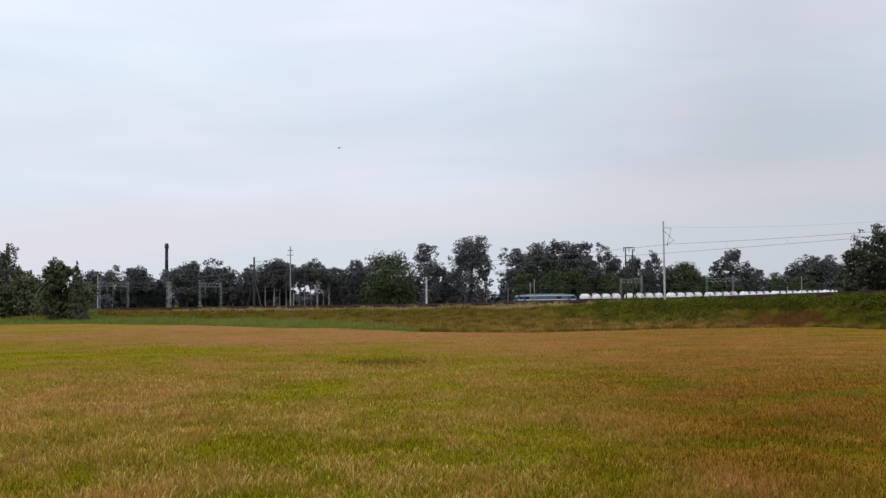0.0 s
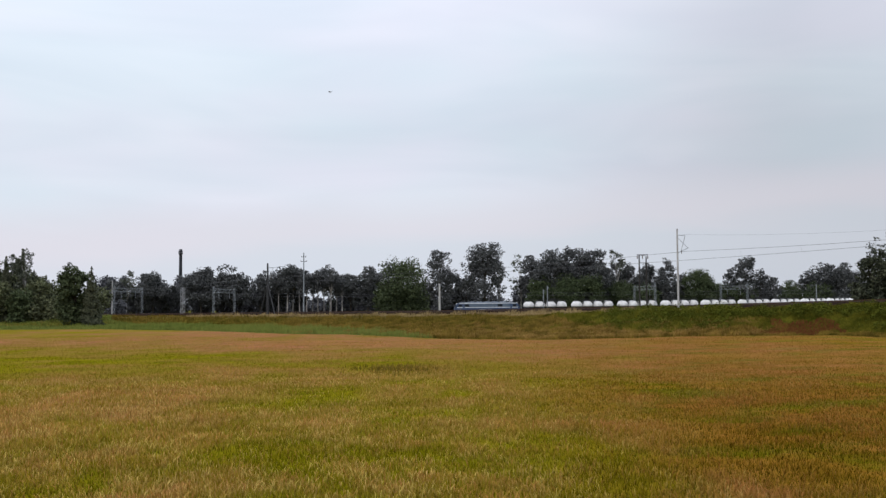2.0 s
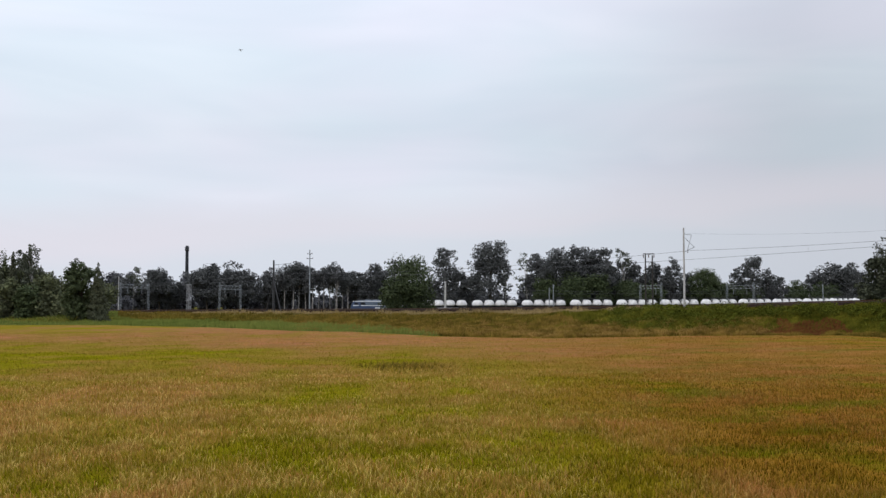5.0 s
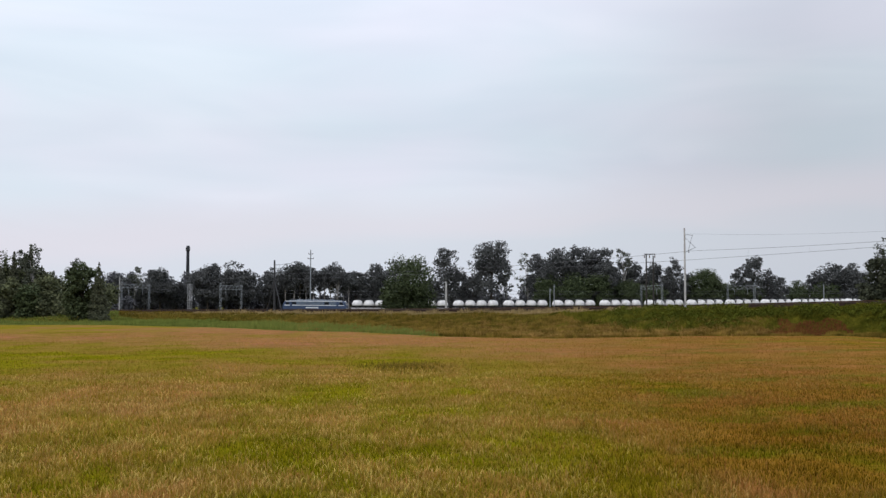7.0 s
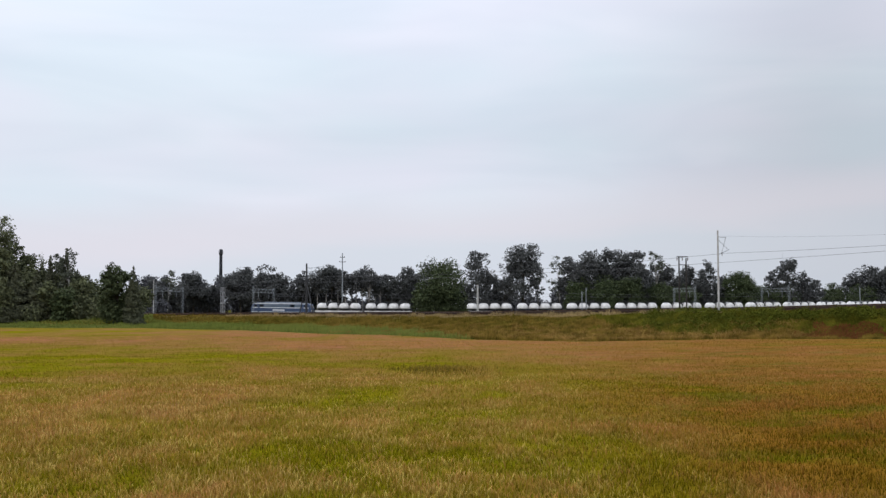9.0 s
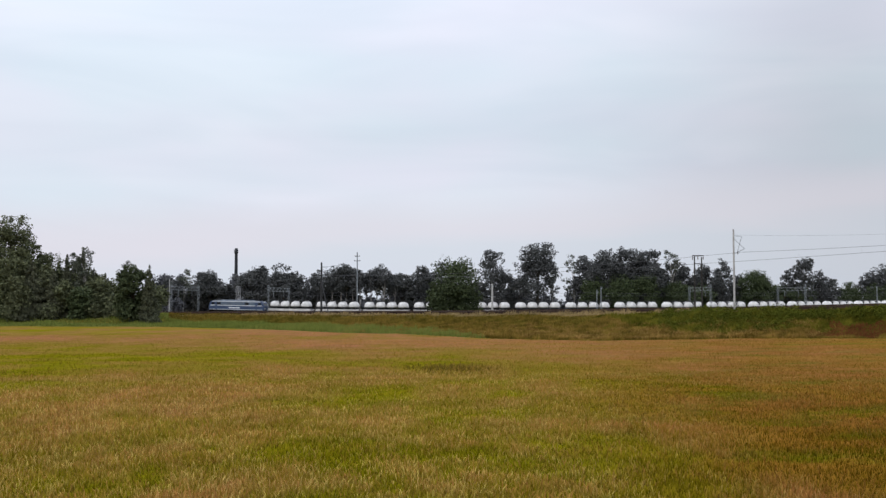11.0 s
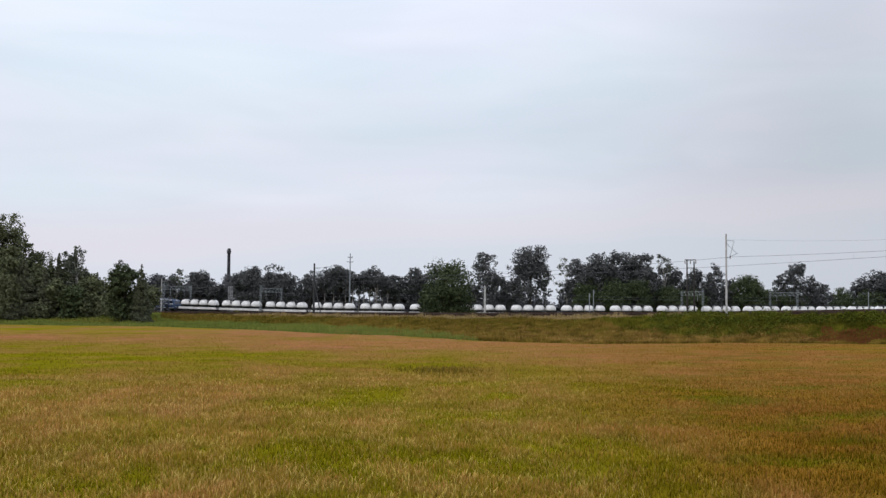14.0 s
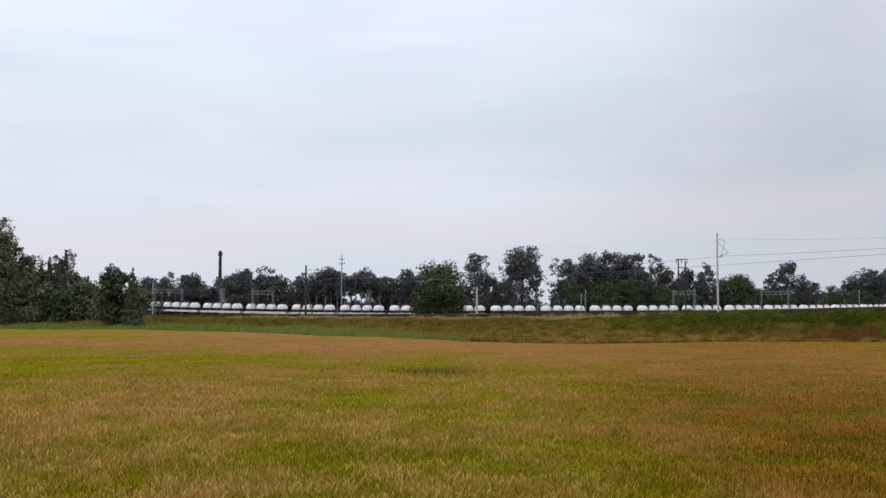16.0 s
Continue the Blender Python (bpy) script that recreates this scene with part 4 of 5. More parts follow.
def near_mast(s, height, off, arm, stays=False):
    """Concrete overhead-line mast with a raking bracket over the near track."""
    p = near_point(s, off)
    z = foot(p.x, p.y)
    ob = empty("overhead_line_mast", pose(p.x, p.y, z, 0, 0, yaw_of(near_point, s)), "slim pale overhead line mast with a bracket arm on the bank", "mast", "overhead masts")
    part("post", rod(bmesh.new(), (0, 0, -1.0), (0, 0, height), 0.22 if stays else 0.135, 0.15 if stays else 0.095, 10), DARK_STEEL if stays else CONCRETE, ob)
    d = 1.0
    z1 = near_point(s).z - z
    bm = bmesh.new()
    if stays:
        rod(bm, (0, 0, z1 + 6.2), (0.2, 2.3, z1 + 8.4), 0.06)
        rod(bm, (0.2, 2.3, z1 + 8.4), (0.2, 3.3, z1 + 8.45), 0.05)
        rod(bm, (0, 0, z1 + 8.0), (0.2, 2.3, z1 + 8.4), 0.03)
    rod(bm, (0, 0, z1 + 6.1), (arm * 0.55, d * 1.4, z1 + 6.75), 0.03)
    rod(bm, (0, 0, z1 + 7.9), (arm * 0.5, d * 1.3, z1 + 6.75), 0.025)
    part("bracket", bm, GALVANISED, ob)
    bm = bmesh.new()
    rod(bm, (0, 0, height - 0.75), (arm * 0.9, 0.3, height - 0.85), 0.03)
    rod(bm, (arm * 0.9, 0.3, height - 0.85), (arm * 0.25, 0.3, z1 + 6.2), 0.025)
    part("upper_arm", bm, GALVANISED, ob)
    bm = bmesh.new()
    for k in range(4):
        revolve(bm, [(0.02, z1 + 6.05 + 0.1 * k), (0.08, z1 + 6.08 + 0.1 * k), (0.02, z1 + 6.12 + 0.1 * k)], arm * 0.2, 0.5, 8)
    part("insulator", bm, PORCELAIN, ob)
    part("footing", box(bmesh.new(), 0, 0, -0.12, 0.7, 0.7, 0.5, 0.05), SLEEPER, ob)
    if stays:
        for k in (-1, 1):
            part("stay", rod(bmesh.new(), (k * 2.9, 0, -0.6), (k * 0.15, 0, 5.6), 0.11, 0.09), DARK_STEEL, ob)
    return ob


near_mast(97.0, 9.62, 2.6, 1.0)
near_mast(4.4, 9.62, 2.4, 1.6, stays=True)
near_mast(-80.0, 9.5, -3.5, 1.0)
near_mast(165.0, 9.6, 2.6, 1.0)


def wire(points, r=0.012, name="wire", label="", parent=None, mat=None):
    bm = bmesh.new()
    for a, b in zip(points, points[1:]):
        rod(bm, a, b, r, r, 5)
    return part(name, bm, mat or WIRE, parent, label)


def near_wires():
    root = tagged(new("near_overhead_line"), "thin overhead wires hung along the near track", "wires")
    masts = [-80.0, 4.4, 97.0, 165.0]
    for name, off, ups, sag, r in (("messenger_wire", 1.1, (6.6, 6.6, 6.35, 6.9), 0.7, 0.017), ("contact_wire", 1.1, (5.5, 5.5, 5.3, 5.9), 0.15, 0.017), ("feeder_wire", 2.5, (8.2, 8.5, 8.3, 8.2), 1.6, 0.007)):
        pts = []
        for i in range(2 if name == "feeder_wire" else 0, 3):
            for k in range(13):
                f = k / 12
                s = masts[i] + (masts[i + 1] - masts[i]) * f
                p = near_point(s, off)
                up = ups[i] + (ups[i + 1] - ups[i]) * f - sag * 4 * f * (1 - f)
                pts.append((p.x, p.y, p.z + up))
        wire(pts, r, name, "", root)
    for i in range(3):
        for k in range(1, 9):
            f = k / 9
            s = masts[i] + (masts[i + 1] - masts[i]) * f
            p = near_point(s, 1.1)
            hi = 6.3 - 0.7 * 4 * f * (1 - f)
            part("dropper", rod(bmesh.new(), (p.x, p.y, p.z + 5.35), (p.x, p.y, p.z + max(hi, 5.55)), 0.006, 0.006, 4), WIRE, root)


near_wires()


def lattice(bm, a, b, wide, deep, n, r=0.035):
    """A lattice girder or post between a and b: four chords and zigzag bars."""
    a, b = Vector(a), Vector(b)
    t = (b - a).normalized()
    u = t.orthogonal().normalized() if abs(t.z) > 0.9 else Vector((0, 0, 1))
    v = t.cross(u).normalized()
    cs = [u * i * wide / 2 + v * j * deep / 2 for i, j in ((-1, -1), (1, -1), (1, 1), (-1, 1))]
    for c in cs:
        rod(bm, a + c, b + c, r * 1.4, r * 1.4, 5)
    for k in range(n):
        p, q = a + (b - a) * (k / n), a + (b - a) * ((k + 1) / n)
        for i in range(4):
            j = (i + 1) % 4
            rod(bm, p + cs[i if k % 2 else j], q + cs[j if k % 2 else i], r * 0.8, r * 0.8, 4)
    return bm


def portal(s, near_off, far_off, height):
    """Overhead-line gantry across the main line: two lattice posts and a girder."""
    a, b = main_point(s, -near_off), main_point(s, far_off)
    za, zb = foot(a.x, a.y), foot(b.x, b.y)
    top = main_point(s).z + height
    ob = empty("overhead_line_gantry", pose(a.x, a.y, za), "grey lattice steel gantry carrying wires over the main line", "gantry", "gantries")
    d = Vector((b.x - a.x, b.y - a.y, 0))
    for off, z, extra in ((Vector(), za, 0.9), (d, zb, 0.5)):
        bm = lattice(bmesh.new(), off + Vector((0, 0, z - za - 0.3)), off + Vector((0, 0, top - za + extra)), 0.42, 0.42, 12, 0.02)
        part("post", bm, GALVANISED, ob)
    part("girder", lattice(bmesh.new(), Vector((0, 0, top - za - 0.4)), d + Vector((0, 0, top - za - 0.4)), 1.0, 0.5, 12, 0.03), GALVANISED, ob)
    for f in (0.25, 0.75):
        p = d * f
        part("drop_arm", rod(bmesh.new(), p + Vector((0, 0, top - za - 0.8)), p + Vector((0, 0, top - za - 2.6)), 0.06, 0.05), GALVANISED, ob)
        bm = bmesh.new()
        for k in range(4):
            z = top - za - 2.6 - 0.12 * k
            revolve(bm, [(0.02, z), (0.09, z - 0.03), (0.02, z - 0.07)], p.x, p.y, 8)
        part("insulator", bm, PORCELAIN, ob)
    return ob


for s, nw, fw, h in ((-89.3, 3.2, 9.3, 7.4), (-57.2, 3.2, 10.3, 7.5), (67.4, 3.2, 8.6, 7.9), (99.7, 3.2, 8.1, 7.9)):
    portal(s, nw, fw, h)


def main_wires():
    root = tagged(new("main_overhead_line"), "thin overhead wires above the main line", "wires")
    for off in (0.0, 5.0):
        for name, up, r in (("contact_wire", 5.6, 0.012), ("messenger_wire", 6.7, 0.012)):
            pts = [main_point(s, off, up + (0.0 if name[0] == "c" else -0.5 * abs(math.sin(s * math.pi / 32)))) for s in range(-150, 170, 8)]
            wire(pts, r, name, "", root)


main_wires()


def line_post(x, y, top, r, mat, label):
    """A plain mast by the main line with a cap and a short cantilever."""
    z = foot(x, y)
    ob = empty("line_mast", pose(x, y, z), label, "mast", "line masts")
    part("post", rod(bmesh.new(), (0, 0, -0.4), (0, 0, top - z), r, r * 0.75, 10), mat, ob)
    bm = bmesh.new()
    rod(bm, (0, 0, top - z - 0.6), (0.6, 1.6, top - z - 0.3), 0.03)
    rod(bm, (0, 0, top - z - 1.4), (0.6, 1.6, top - z - 0.3), 0.025)
    part("cantilever", bm, GALVANISED, ob)
    part("footing", box(bmesh.new(), 0, 0, 0.1, 0.8, 0.8, 0.4, 0.05), CONCRETE, ob)


line_post(10.9, 272.0, 9.6, 0.32, CONCRETE, "stout pale concrete mast beside a leafy tree")
line_post(39.5, 282.0, 8.1, 0.14, GALVANISED, "thin grey signal mast by the main line")
line_post(40.9, 284.0, 9.1, 0.14, GALVANISED, "thin grey mast by the main line")
line_post(129.5, 318.0, 9.8, 0.16, GALVANISED, "thin grey overhead mast by the main line")


def power_pole(x, y, top):
    """Tall timber power pole with two crossarms and insulators."""
    z = foot(x, y)
    ob = empty("power_pole", pose(x, y, z), "tall power line pole with two crossarms among the trees", "pole")
    h = top - z
    part("post", rod(bmesh.new(), (0, 0, -0.5), (0, 0, h), 0.24, 0.15, 10), GALVANISED, ob)
    for dz, w in ((1.3, 1.5), (2.7, 1.9)):
        arm = part("crossarm", box(bmesh.new(), 0, 0, h - dz, w, 0.14, 0.16, 0.01), DARK_STEEL, ob)
        for k in (-0.45, 0.45):
            bm = revolve(bmesh.new(), [(0.03, h - dz + 0.08), (0.09, h - dz + 0.16), (0.07, h - dz + 0.28), (0.03, h - dz + 0.34)], k * w, 0, 8)
            part("insulator", bm, PORCELAIN, arm)


def double_pole(x1, x2, y, top):
    """Two timber poles under one crossarm."""
    z = foot((x1 + x2) / 2, y)
    ob = empty("double_power_pole", pose(x1, y, z), "pair of dark timber poles joined by a crossarm", "pole")
    h, d = top - z, x2 - x1
    for k in (0, d):
        part("post", rod(bmesh.new(), (k, 0, -0.6), (k, 0, h - (0.3 if k else 0)), 0.17, 0.12, 10), WOOD_POLE, ob)
    arm = part("crossarm", box(bmesh.new(), d / 2, 0, h, d + 0.9, 0.14, 0.16, 0.01), WOOD_POLE, ob)
    part("brace", box(bmesh.new(), d / 2, 0, h - 1.6, d, 0.1, 0.14, 0.01), WOOD_POLE, ob)
    for k in (-0.35, d / 2, d + 0.35):
        part("insulator", revolve(bmesh.new(), [(0.03, h - 0.1), (0.09, h - 0.35), (0.09, h - 0.7), (0.03, h - 0.8)], k, 0.1, 8), PORCELAIN, arm)


power_pole(-28.6, 320.0, 20.4)
double_pole(47.9, 49.3, 205.0, 13.6)


def lattice_mast(x, y, top):
    """Pale lattice mast with a small platform beside the main line."""
    z = foot(x, y)
    ob = empty("lattice_mast", pose(x, y, z), "pale lattice steel mast beside the main line", "mast")
    h = top - z
    part("tower", lattice(bmesh.new(), (0, 0, -0.3), (0, 0, h), 0.9, 0.9, 9, 0.05), PALE_STEEL, ob)
    part("platform", box(bmesh.new(), 0, 0, h * 0.45, 1.6, 1.3, 0.12, 0.02), PALE_STEEL, ob)
    part("cap", box(bmesh.new(), 0, 0, h + 0.1, 1.1, 1.1, 0.2, 0.03), PALE_STEEL, ob)


def chimney(x, y, top, r):
    ob = empty("factory_chimney", pose(x, y, foot(x, y)), "tall sooty factory chimney with a collar beyond the trees", "chimney")
    part("stack", revolve(bmesh.new(), [(r * 1.2, 12), (r * 1.05, top * 0.75), (r, top - 2.2), (r, top)], 0, 0, 24), BRICK_SOOT, ob)
    part("base", revolve(bmesh.new(), [(r * 1.6, -0.5), (r * 1.4, 6), (r * 1.22, 12)], 0, 0, 24), CHIMNEY_PALE, ob, "pale rendered chimney base")
    part("collar", revolve(bmesh.new(), [(r, top - 2.2), (r * 1.4, top - 1.9), (r * 1.4, top - 1.5), (r, top - 1.4)], 0, 0, 24), DARK_STEEL, ob)
    bm = bmesh.new()
    for i in range(12):
        a = i * math.tau / 12
        rod(bm, (r * 1.4 * math.cos(a), r * 1.4 * math.sin(a), top - 1.5), (r * 1.4 * math.cos(a), r * 1.4 * math.sin(a), top - 0.5), 0.05, 0.05, 5)
    part("guard_rail", bm, DARK_STEEL, ob)


lattice_mast(-64.7, 318.0, 9.7)
chimney(-86.4, 420.0, 26.2, 0.6)


# ---- the train ----
def bogie(parent, x, axles):
    bm = bmesh.new()
    half = (max(axles) - min(axles)) / 2 + 0.6
    for k in (-1.0, 1.0):
        box(bm, x, k, 0.62, half * 2, 0.14, 0.3, 0.03)
    box(bm, x, 0, 0.6, 0.5, 2.0, 0.3, 0.03)
    b = part("bogie", bm, BOGIE, parent, "dark bogie frame")
    for a in axles:
        bm = bmesh.new()
        for k in (-0.75, 0.75):
            rod(bm, (x + a, k - 0.07, 0.46), (x + a, k + 0.07, 0.46), 0.46, 0.46, 20)
        rod(bm, (x + a, -0.8, 0.46), (x + a, 0.8, 0.46), 0.09, 0.09, 8)
        part("wheelset", bm, BOGIE, b)


def buffers(parent, end):
    for k in (-0.88, 0.88):
        bm = bmesh.new()
        sgn = 1 if end > 0 else -1
        rod(bm, (end - sgn * 0.6, k, 1.05), (end - sgn * 0.08, k, 1.05), 0.11, 0.11, 10)
        rod(bm, (end - sgn * 0.08, k, 1.05), (end, k, 1.05), 0.23, 0.23, 14)
        part("buffer", bm, BOGIE, parent)


def silo_wagon():
    """Bulk powder wagon, 14 m over buffers: four upright domed silos on a pale frame."""
    ob = empty("silo_wagon", pose(0, 0, 0), "dusty white powder wagon with four domed silos", "wagon", "silo wagons")
    bm = bmesh.new()
    for k in (-1, 1):
        box(bm, 0, k * 1.3, 1.45, 12.9, 0.14, 0.6, 0.02)
    for k in (-6.25, -3.2, 0, 3.2, 6.25):
        box(bm, k, 0, 1.3, 0.25, 2.3, 0.34, 0.02)
    part("underframe", bm, FRAME_PALE, ob, "pale side sills")
    for i in range(4):
        x = -4.72 + 3.147 * i
        prof = [(1.44, 2.36), (1.56, 2.46), (1.572, 2.68)]
        for k in range(1, 10):
            a = k * math.pi / 20
            prof.append((0.24 + 1.332 * math.cos(a) ** 0.92, 2.68 + 1.28 * math.sin(a)))
        prof += [(0.30, 3.97)]
        silo = part("silo", revolve(bmesh.new(), prof, x, 0, 28, 1.0, 0.93), TANK_WHITE, ob)
        # dark colour on the cone paints the shadow below the silo's shoulder
        part("hopper", revolve(bmesh.new(), [(0.3, 1.1), (0.45, 1.6), (1.43, 2.36)], x, 0, 20, 1.0, 0.93), DARK_STEEL, silo, "discharge cone coloured dark as the shade under the silo")
        part("hatch", revolve(bmesh.new(), [(0.34, 3.93), (0.34, 4.05), (0.28, 4.1)], x, 0, 14), FRAME_PALE, silo)
        bm = revolve(bmesh.new(), [(1.572, 2.54), (1.585, 2.56), (1.585, 2.64), (1.572, 2.66)], x, 0, 28, 1.0, 0.93)
        part("band", bm, FRAME_PALE, silo)
    bm = bmesh.new()
    box(bm, 0, -0.62, 4.04, 11.4, 0.5, 0.16)
    for i in range(5):
        x = -6.29 + 3.147 * i
        if abs(x) < 6:
            for k in (-0.35, 0.35):
                rod(bm, (x, -0.62, 3.0), (x + k, -0.62, 4.0), 0.12, 0.12, 6)
    rod(bm, (-5.6, -0.85, 4.4), (5.6, -0.85, 4.4), 0.03, 0.03, 5)
    for i in range(6):
        rod(bm, (-5.6 + 2.24 * i, -0.85, 4.0), (-5.6 + 2.24 * i, -0.85, 4.4), 0.025, 0.025, 5)
    part("catwalk", bm, DARK_STEEL, ob, "dark roof catwalk")
    bm = bmesh.new()
    for k in (0.35, 0.75):
        rod(bm, (6.15, k, 1.4), (6.15, k, 4.0), 0.025, 0.025, 6)
    for i in range(8):
        rod(bm, (6.15, 0.35, 1.6 + 0.3 * i), (6.15, 0.75, 1.6 + 0.3 * i), 0.018, 0.018, 5)
    part("ladder", bm, DARK_STEEL, ob)
    bm = bmesh.new()
    rod(bm, (-5.4, -0.7, 1.15), (5.4, -0.7, 1.15), 0.09, 0.09, 8)
    part("discharge_pipe", bm, BOGIE, ob)
    for k in (-1, 1):
        bogie(ob, k * 4.6, (-0.9, 0.9))
        buffers(ob, k * 7.0)
    return ob


def locomotive():
    """Six-axle electric locomotive, 19.2 m over buffers; its front is at -x."""
    ob = empty("electric_locomotive", pose(0, 0, 0), "blue and pale blue six-axle electric freight locomotive", "locomotive")
    # body: a swept outline with sloping cab fronts
    bm = bmesh.new()
    ends = [(-9.0, 1.05), (-9.05, 2.2), (-8.55, 3.35), (-8.0, 3.62), (8.0, 3.62), (8.55, 3.35), (9.05, 2.2), (9.0, 1.05)]
    left = [bm.verts.new((x, -1.47, z)) for x, z in ends]
    right = [bm.verts.new((x, 1.47, z)) for x, z in ends]
    bm.faces.new(left)
    bm.faces.new(right[::-1])
    for i in range(len(ends)):
        j = (i + 1) % len(ends)
        bm.faces.new((left[i], left[j], right[j], right[i]))
    bmesh.ops.bevel(bm, geom=list(bm.edges), offset=0.09, segments=2, affect="EDGES", profile=0.5)
    body = part("body", bm, BLUE, ob, "blue body shell")
    for y in (-1.485, 1.485):
        part("upper_band", box(bmesh.new(), 0, y, 2.95, 12.6, 0.025, 0.85, 0.008), SKY_BLUE, body, "pale blue upper side band")
        part("stripe", box(bmesh.new(), 0, y, 2.38, 16.9, 0.03, 0.2, 0.008), LOCO_WHITE, body, "white waist stripe")
        part("sill_stripe", box(bmesh.new(), 0, y, 1.22, 17.4, 0.03, 0.12, 0.008), LOCO_WHITE, body, "white sill stripe")
        for x in (-7.6, 7.6):
            part("cab_window", box(bmesh.new(), x, y, 2.88, 0.95, 0.04, 0.62, 0.015), GLASS_DARK, body)
        for x in (-6.55, 6.55):
            part("cab_door", box(bmesh.new(), x, y, 2.2, 0.62, 0.035, 2.0, 0.015), BLUE, body)
        for x in (-5.75, 3.5):
            part("side_window", box(bmesh.new(), x, y, 2.92, 1.3, 0.05, 0.72, 0.02), GLASS_DARK, body)
        for x in (-4.2, -2.7, -1.2, 0.3, 1.8, 5.0):
            bm = box(bmesh.new(), x, y, 2.98, 1.2, 0.03, 0.66, 0.01)
            for k in range(5):
                box(bm, x, y * 1.012, 2.74 + 0.12 * k, 1.1, 0.03, 0.05)
            part("grille", bm, LOUVRE, body)
        part("side_plate", box(bmesh.new(), -0.6, y, 1.72, 3.6, 0.03, 0.34, 0.01), LOCO_WHITE, body, "white plate low on the body side")
        part("roof_edge", box(bmesh.new(), 0, y * 0.985, 3.5, 15.8, 0.05, 0.18, 0.015), LOCO_WHITE, body, "pale gutter along the roof")
    for sgn in (-1, 1):
        for y in (-0.68, 0.68):
            m = Matrix.Translation((sgn * 8.83, y, 2.8)) @ Matrix.Rotation(sgn * radians(-23.5), 4, "Y")
            part("windscreen", box(bmesh.new(), 0, 0, 0, 0.06, 1.1, 0.72, 0.02, m), GLASS_DARK, body)
        for y in (-1.0, 1.0):
            part("headlight", rod(bmesh.new(), (sgn * 8.98, y, 1.6), (sgn * 9.1, y, 1.6), 0.15, 0.13, 14), LAMP_LENS, body)
        part("top_headlight", rod(bmesh.new(), (sgn * 8.3, 0, 3.5), (sgn * 8.6, 0, 3.5), 0.15, 0.13, 14), LAMP_LENS, body)
        bogie(ob, sgn * 5.4, (-1.75, 0, 1.75))
        buffers(ob, sgn * 9.6)
        bm = box(bmesh.new(), sgn * 9.0, 0, 0.75, 0.3, 2.8, 0.5, 0.04)
        part("snow_plough", bm, BOGIE, ob)
    bm = box(bmesh.new(), 0, 0, 3.7, 14.5, 2.5, 0.22, 0.08)
    for i in range(5):
        box(bm, -4.4 + 2.2 * i, 0, 3.88, 1.5, 1.7, 0.22, 0.05)
    roof = part("roof", bm, LOCO_ROOF, ob, "grey roof with resistor boxes")
    for sgn in (-1, 1):
        up = sgn > 0
        bm = bmesh.new()
        x = sgn * 6.6
        hgt = 5.55 if up else 4.25
        for y in (-0.55, 0.55):
            rod(bm, (x - 0.7, y, 3.95), (x + 0.7, y, (3.95 + hgt) / 2), 0.03, 0.03, 6)
            rod(bm, (x + 0.7, y, (3.95 + hgt) / 2), (x - 0.1, y * 0.8, hgt), 0.025, 0.025, 6)
        rod(bm, (x - 0.1, -0.9, hgt), (x - 0.1, 0.9, hgt), 0.04, 0.04, 6)
        box(bm, x, 0, 3.92, 1.8, 1.4, 0.08)
        part("pantograph", bm, DARK_STEEL, roof, "raised pantograph" if up else "folded pantograph")
    for x in (-2, 0, 2):
        part("tank", box(bmesh.new(), x, 0, 0.75, 1.6, 2.2, 0.5, 0.05), BOGIE, ob)
    return ob


WAGON_LENGTH, WAGONS = 14.0, 22
loco = locomotive()
wagon = silo_wagon()
wagons = [wagon] + [copy_thing(wagon, pose(0, 0, 0)) for i in range(WAGONS - 1)]


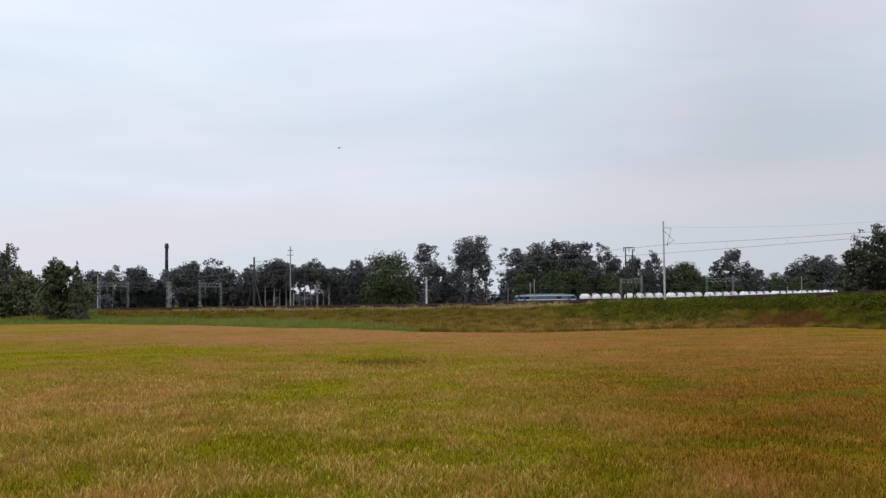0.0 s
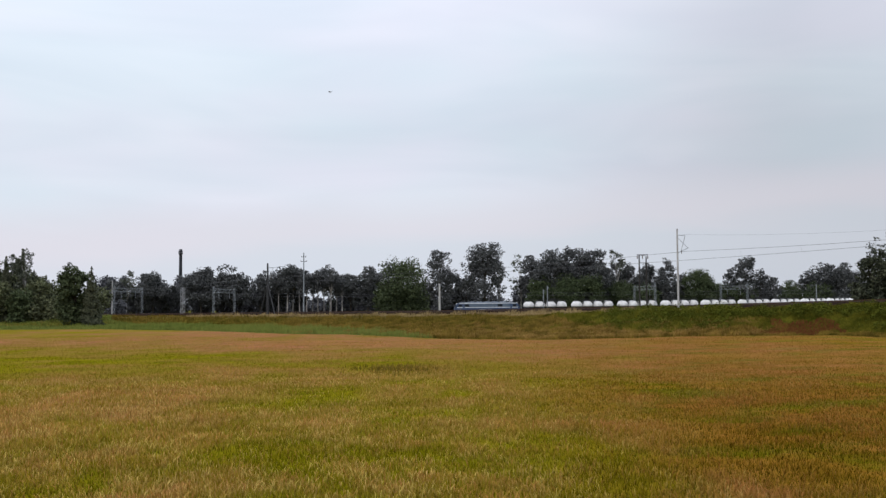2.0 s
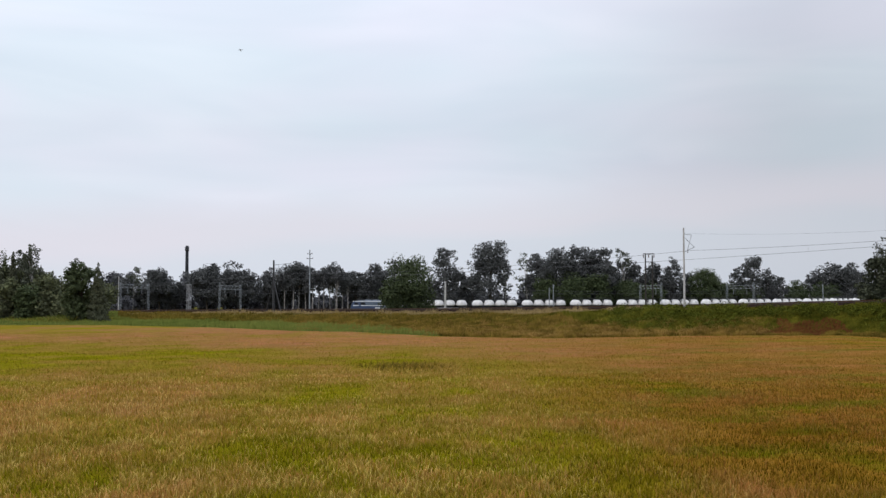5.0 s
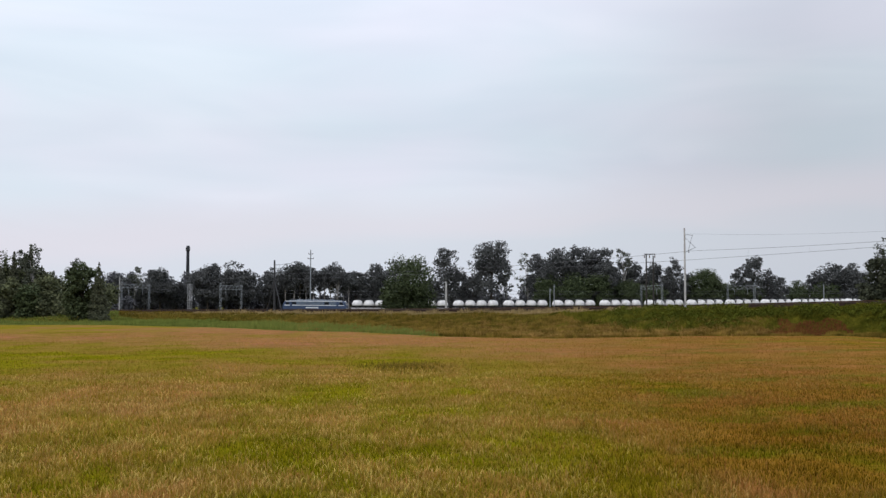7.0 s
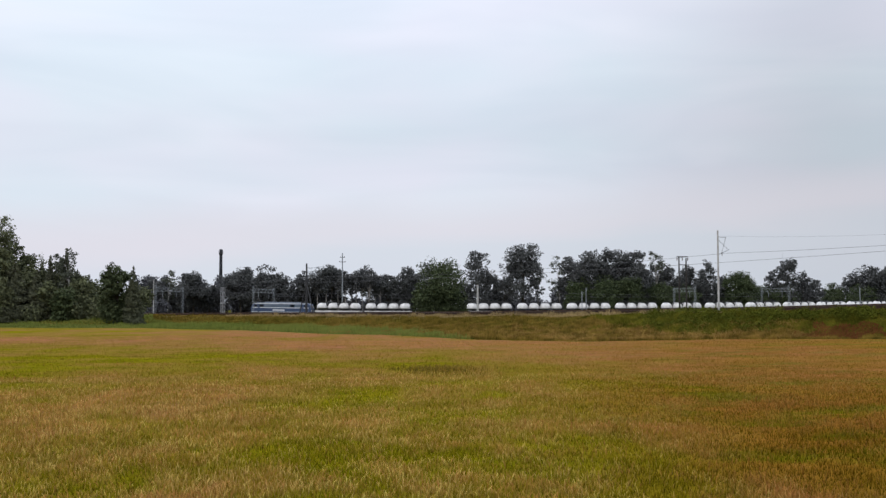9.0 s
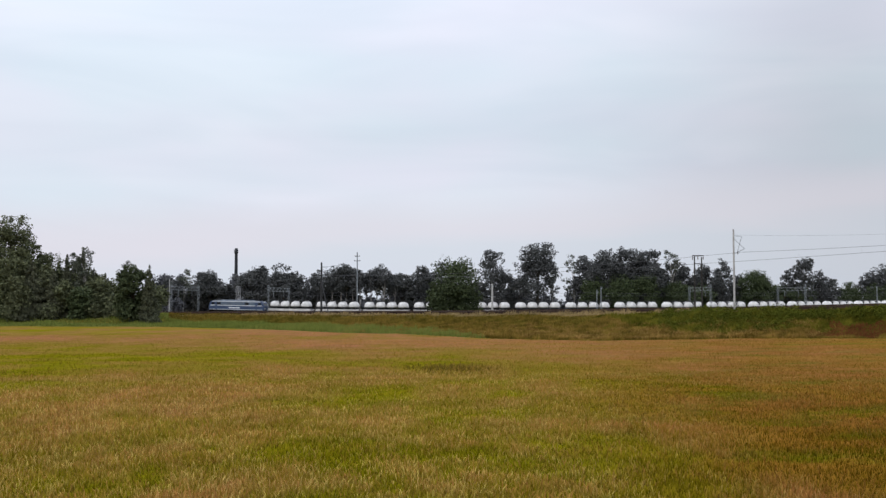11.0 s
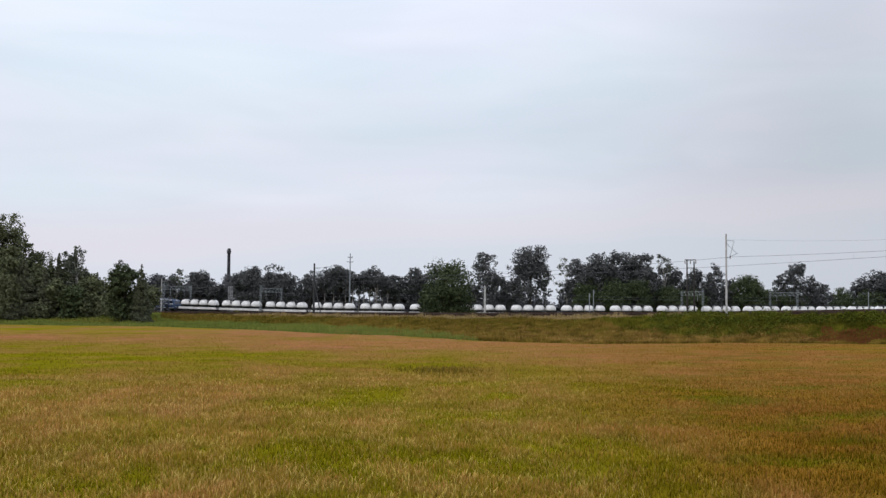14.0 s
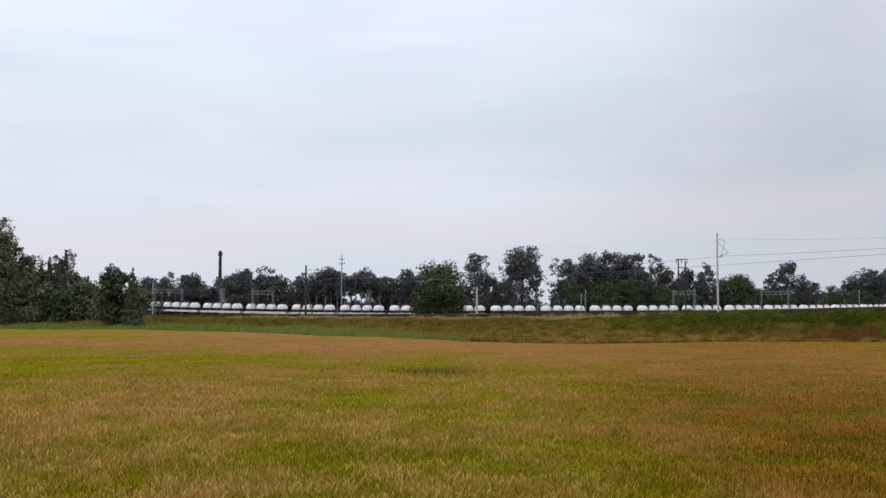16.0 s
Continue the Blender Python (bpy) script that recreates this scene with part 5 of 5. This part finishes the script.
# ---- a bird over the meadow ----
def make_bird():
    ob = empty("bird", pose(0, 80, 20), "small grey bird in flight against the clouds", "bird")
    bm = bmesh.new()
    bmesh.ops.create_uvsphere(bm, u_segments=12, v_segments=8, radius=1.0, matrix=Matrix.LocRotScale((0, 0, 0), None, (0.04, 0.11, 0.035)))
    bmesh.ops.create_cone(bm, cap_ends=True, segments=8, radius1=0.035, radius2=0.06, depth=0.16, matrix=Matrix.LocRotScale((0, -0.18, 0), Euler((radians(90), 0, 0)), (1, 0.35, 1)))
    part("body", bm, FEATHER, ob)
    wings = []
    for k in (-1, 1):
        bm = bmesh.new()
        pts = [(0, 0.05), (0.11, 0.07), (0.23, 0.0), (0.12, -0.04), (0, -0.05)]
        lo = [bm.verts.new((k * x, y, -0.006)) for x, y in pts]
        hi = [bm.verts.new((k * x, y, 0.006)) for x, y in pts]
        bm.faces.new(lo)
        bm.faces.new(hi[::-1])
        for i in range(5):
            j = (i + 1) % 5
            bm.faces.new((lo[i], lo[j], hi[j], hi[i]))
        wings.append(part("wing", bm, FEATHER, ob))
    return ob, wings


bird, bird_wings = make_bird()


def main_pose(s):
    p = main_point(s)
    a, b = main_point(s - 4.5), main_point(s + 4.5)
    mid = (a + b) / 2
    pitch = math.degrees(math.atan2(b.z - a.z, math.hypot(b.x - a.x, b.y - a.y)))
    return pose(mid.x, mid.y, mid.z, 0, -pitch, math.degrees(math.atan2(b.y - a.y, b.x - a.x)))


def motions():
    times = [0.5 * i for i in range(33)]
    head = lambda t: 49.0 - 10.4 * t + 0.055 * t * t      # place of the first wagon's front
    walk(loco, [(t, main_pose(head(t) - 9.6)) for t in times])
    for i, w in enumerate(wagons):
        walk(w, [(t, main_pose(head(t) + WAGON_LENGTH * (i + 0.5))) for t in times])
    way = [(0, -3.8, 89, 16.7), (0.5, -4.9, 88.7, 18.1), (1, -5.5, 88.4, 19.5), (1.5, -5.6, 88.1, 21.0), (2, -5.7, 88, 21.9), (3, -6.8, 87.8, 22.1), (3.5, -8.5, 87.6, 22.6),
           (4, -11, 87.2, 23.2), (5, -13.6, 86.4, 24.8), (6.3, -16.2, 85.5, 26.7), (6.5, -15.7, 85.4, 27.5), (6.7, -15.1, 85.2, 28.3), (8, -12.4, 83.5, 34.8), (10, -8, 79, 45), (16, 8, 61, 69)]
    walk(bird, [(t, pose(x, y, z, 10, 0, 60)) for t, x, y, z in way])
    for k, w in zip((-1, 1), bird_wings):
        walk(w, [(0.1 * i, pose(0, 0, 0, 0, k * (-35 if i % 2 else 25), 0)) for i in range(161)])


motions()
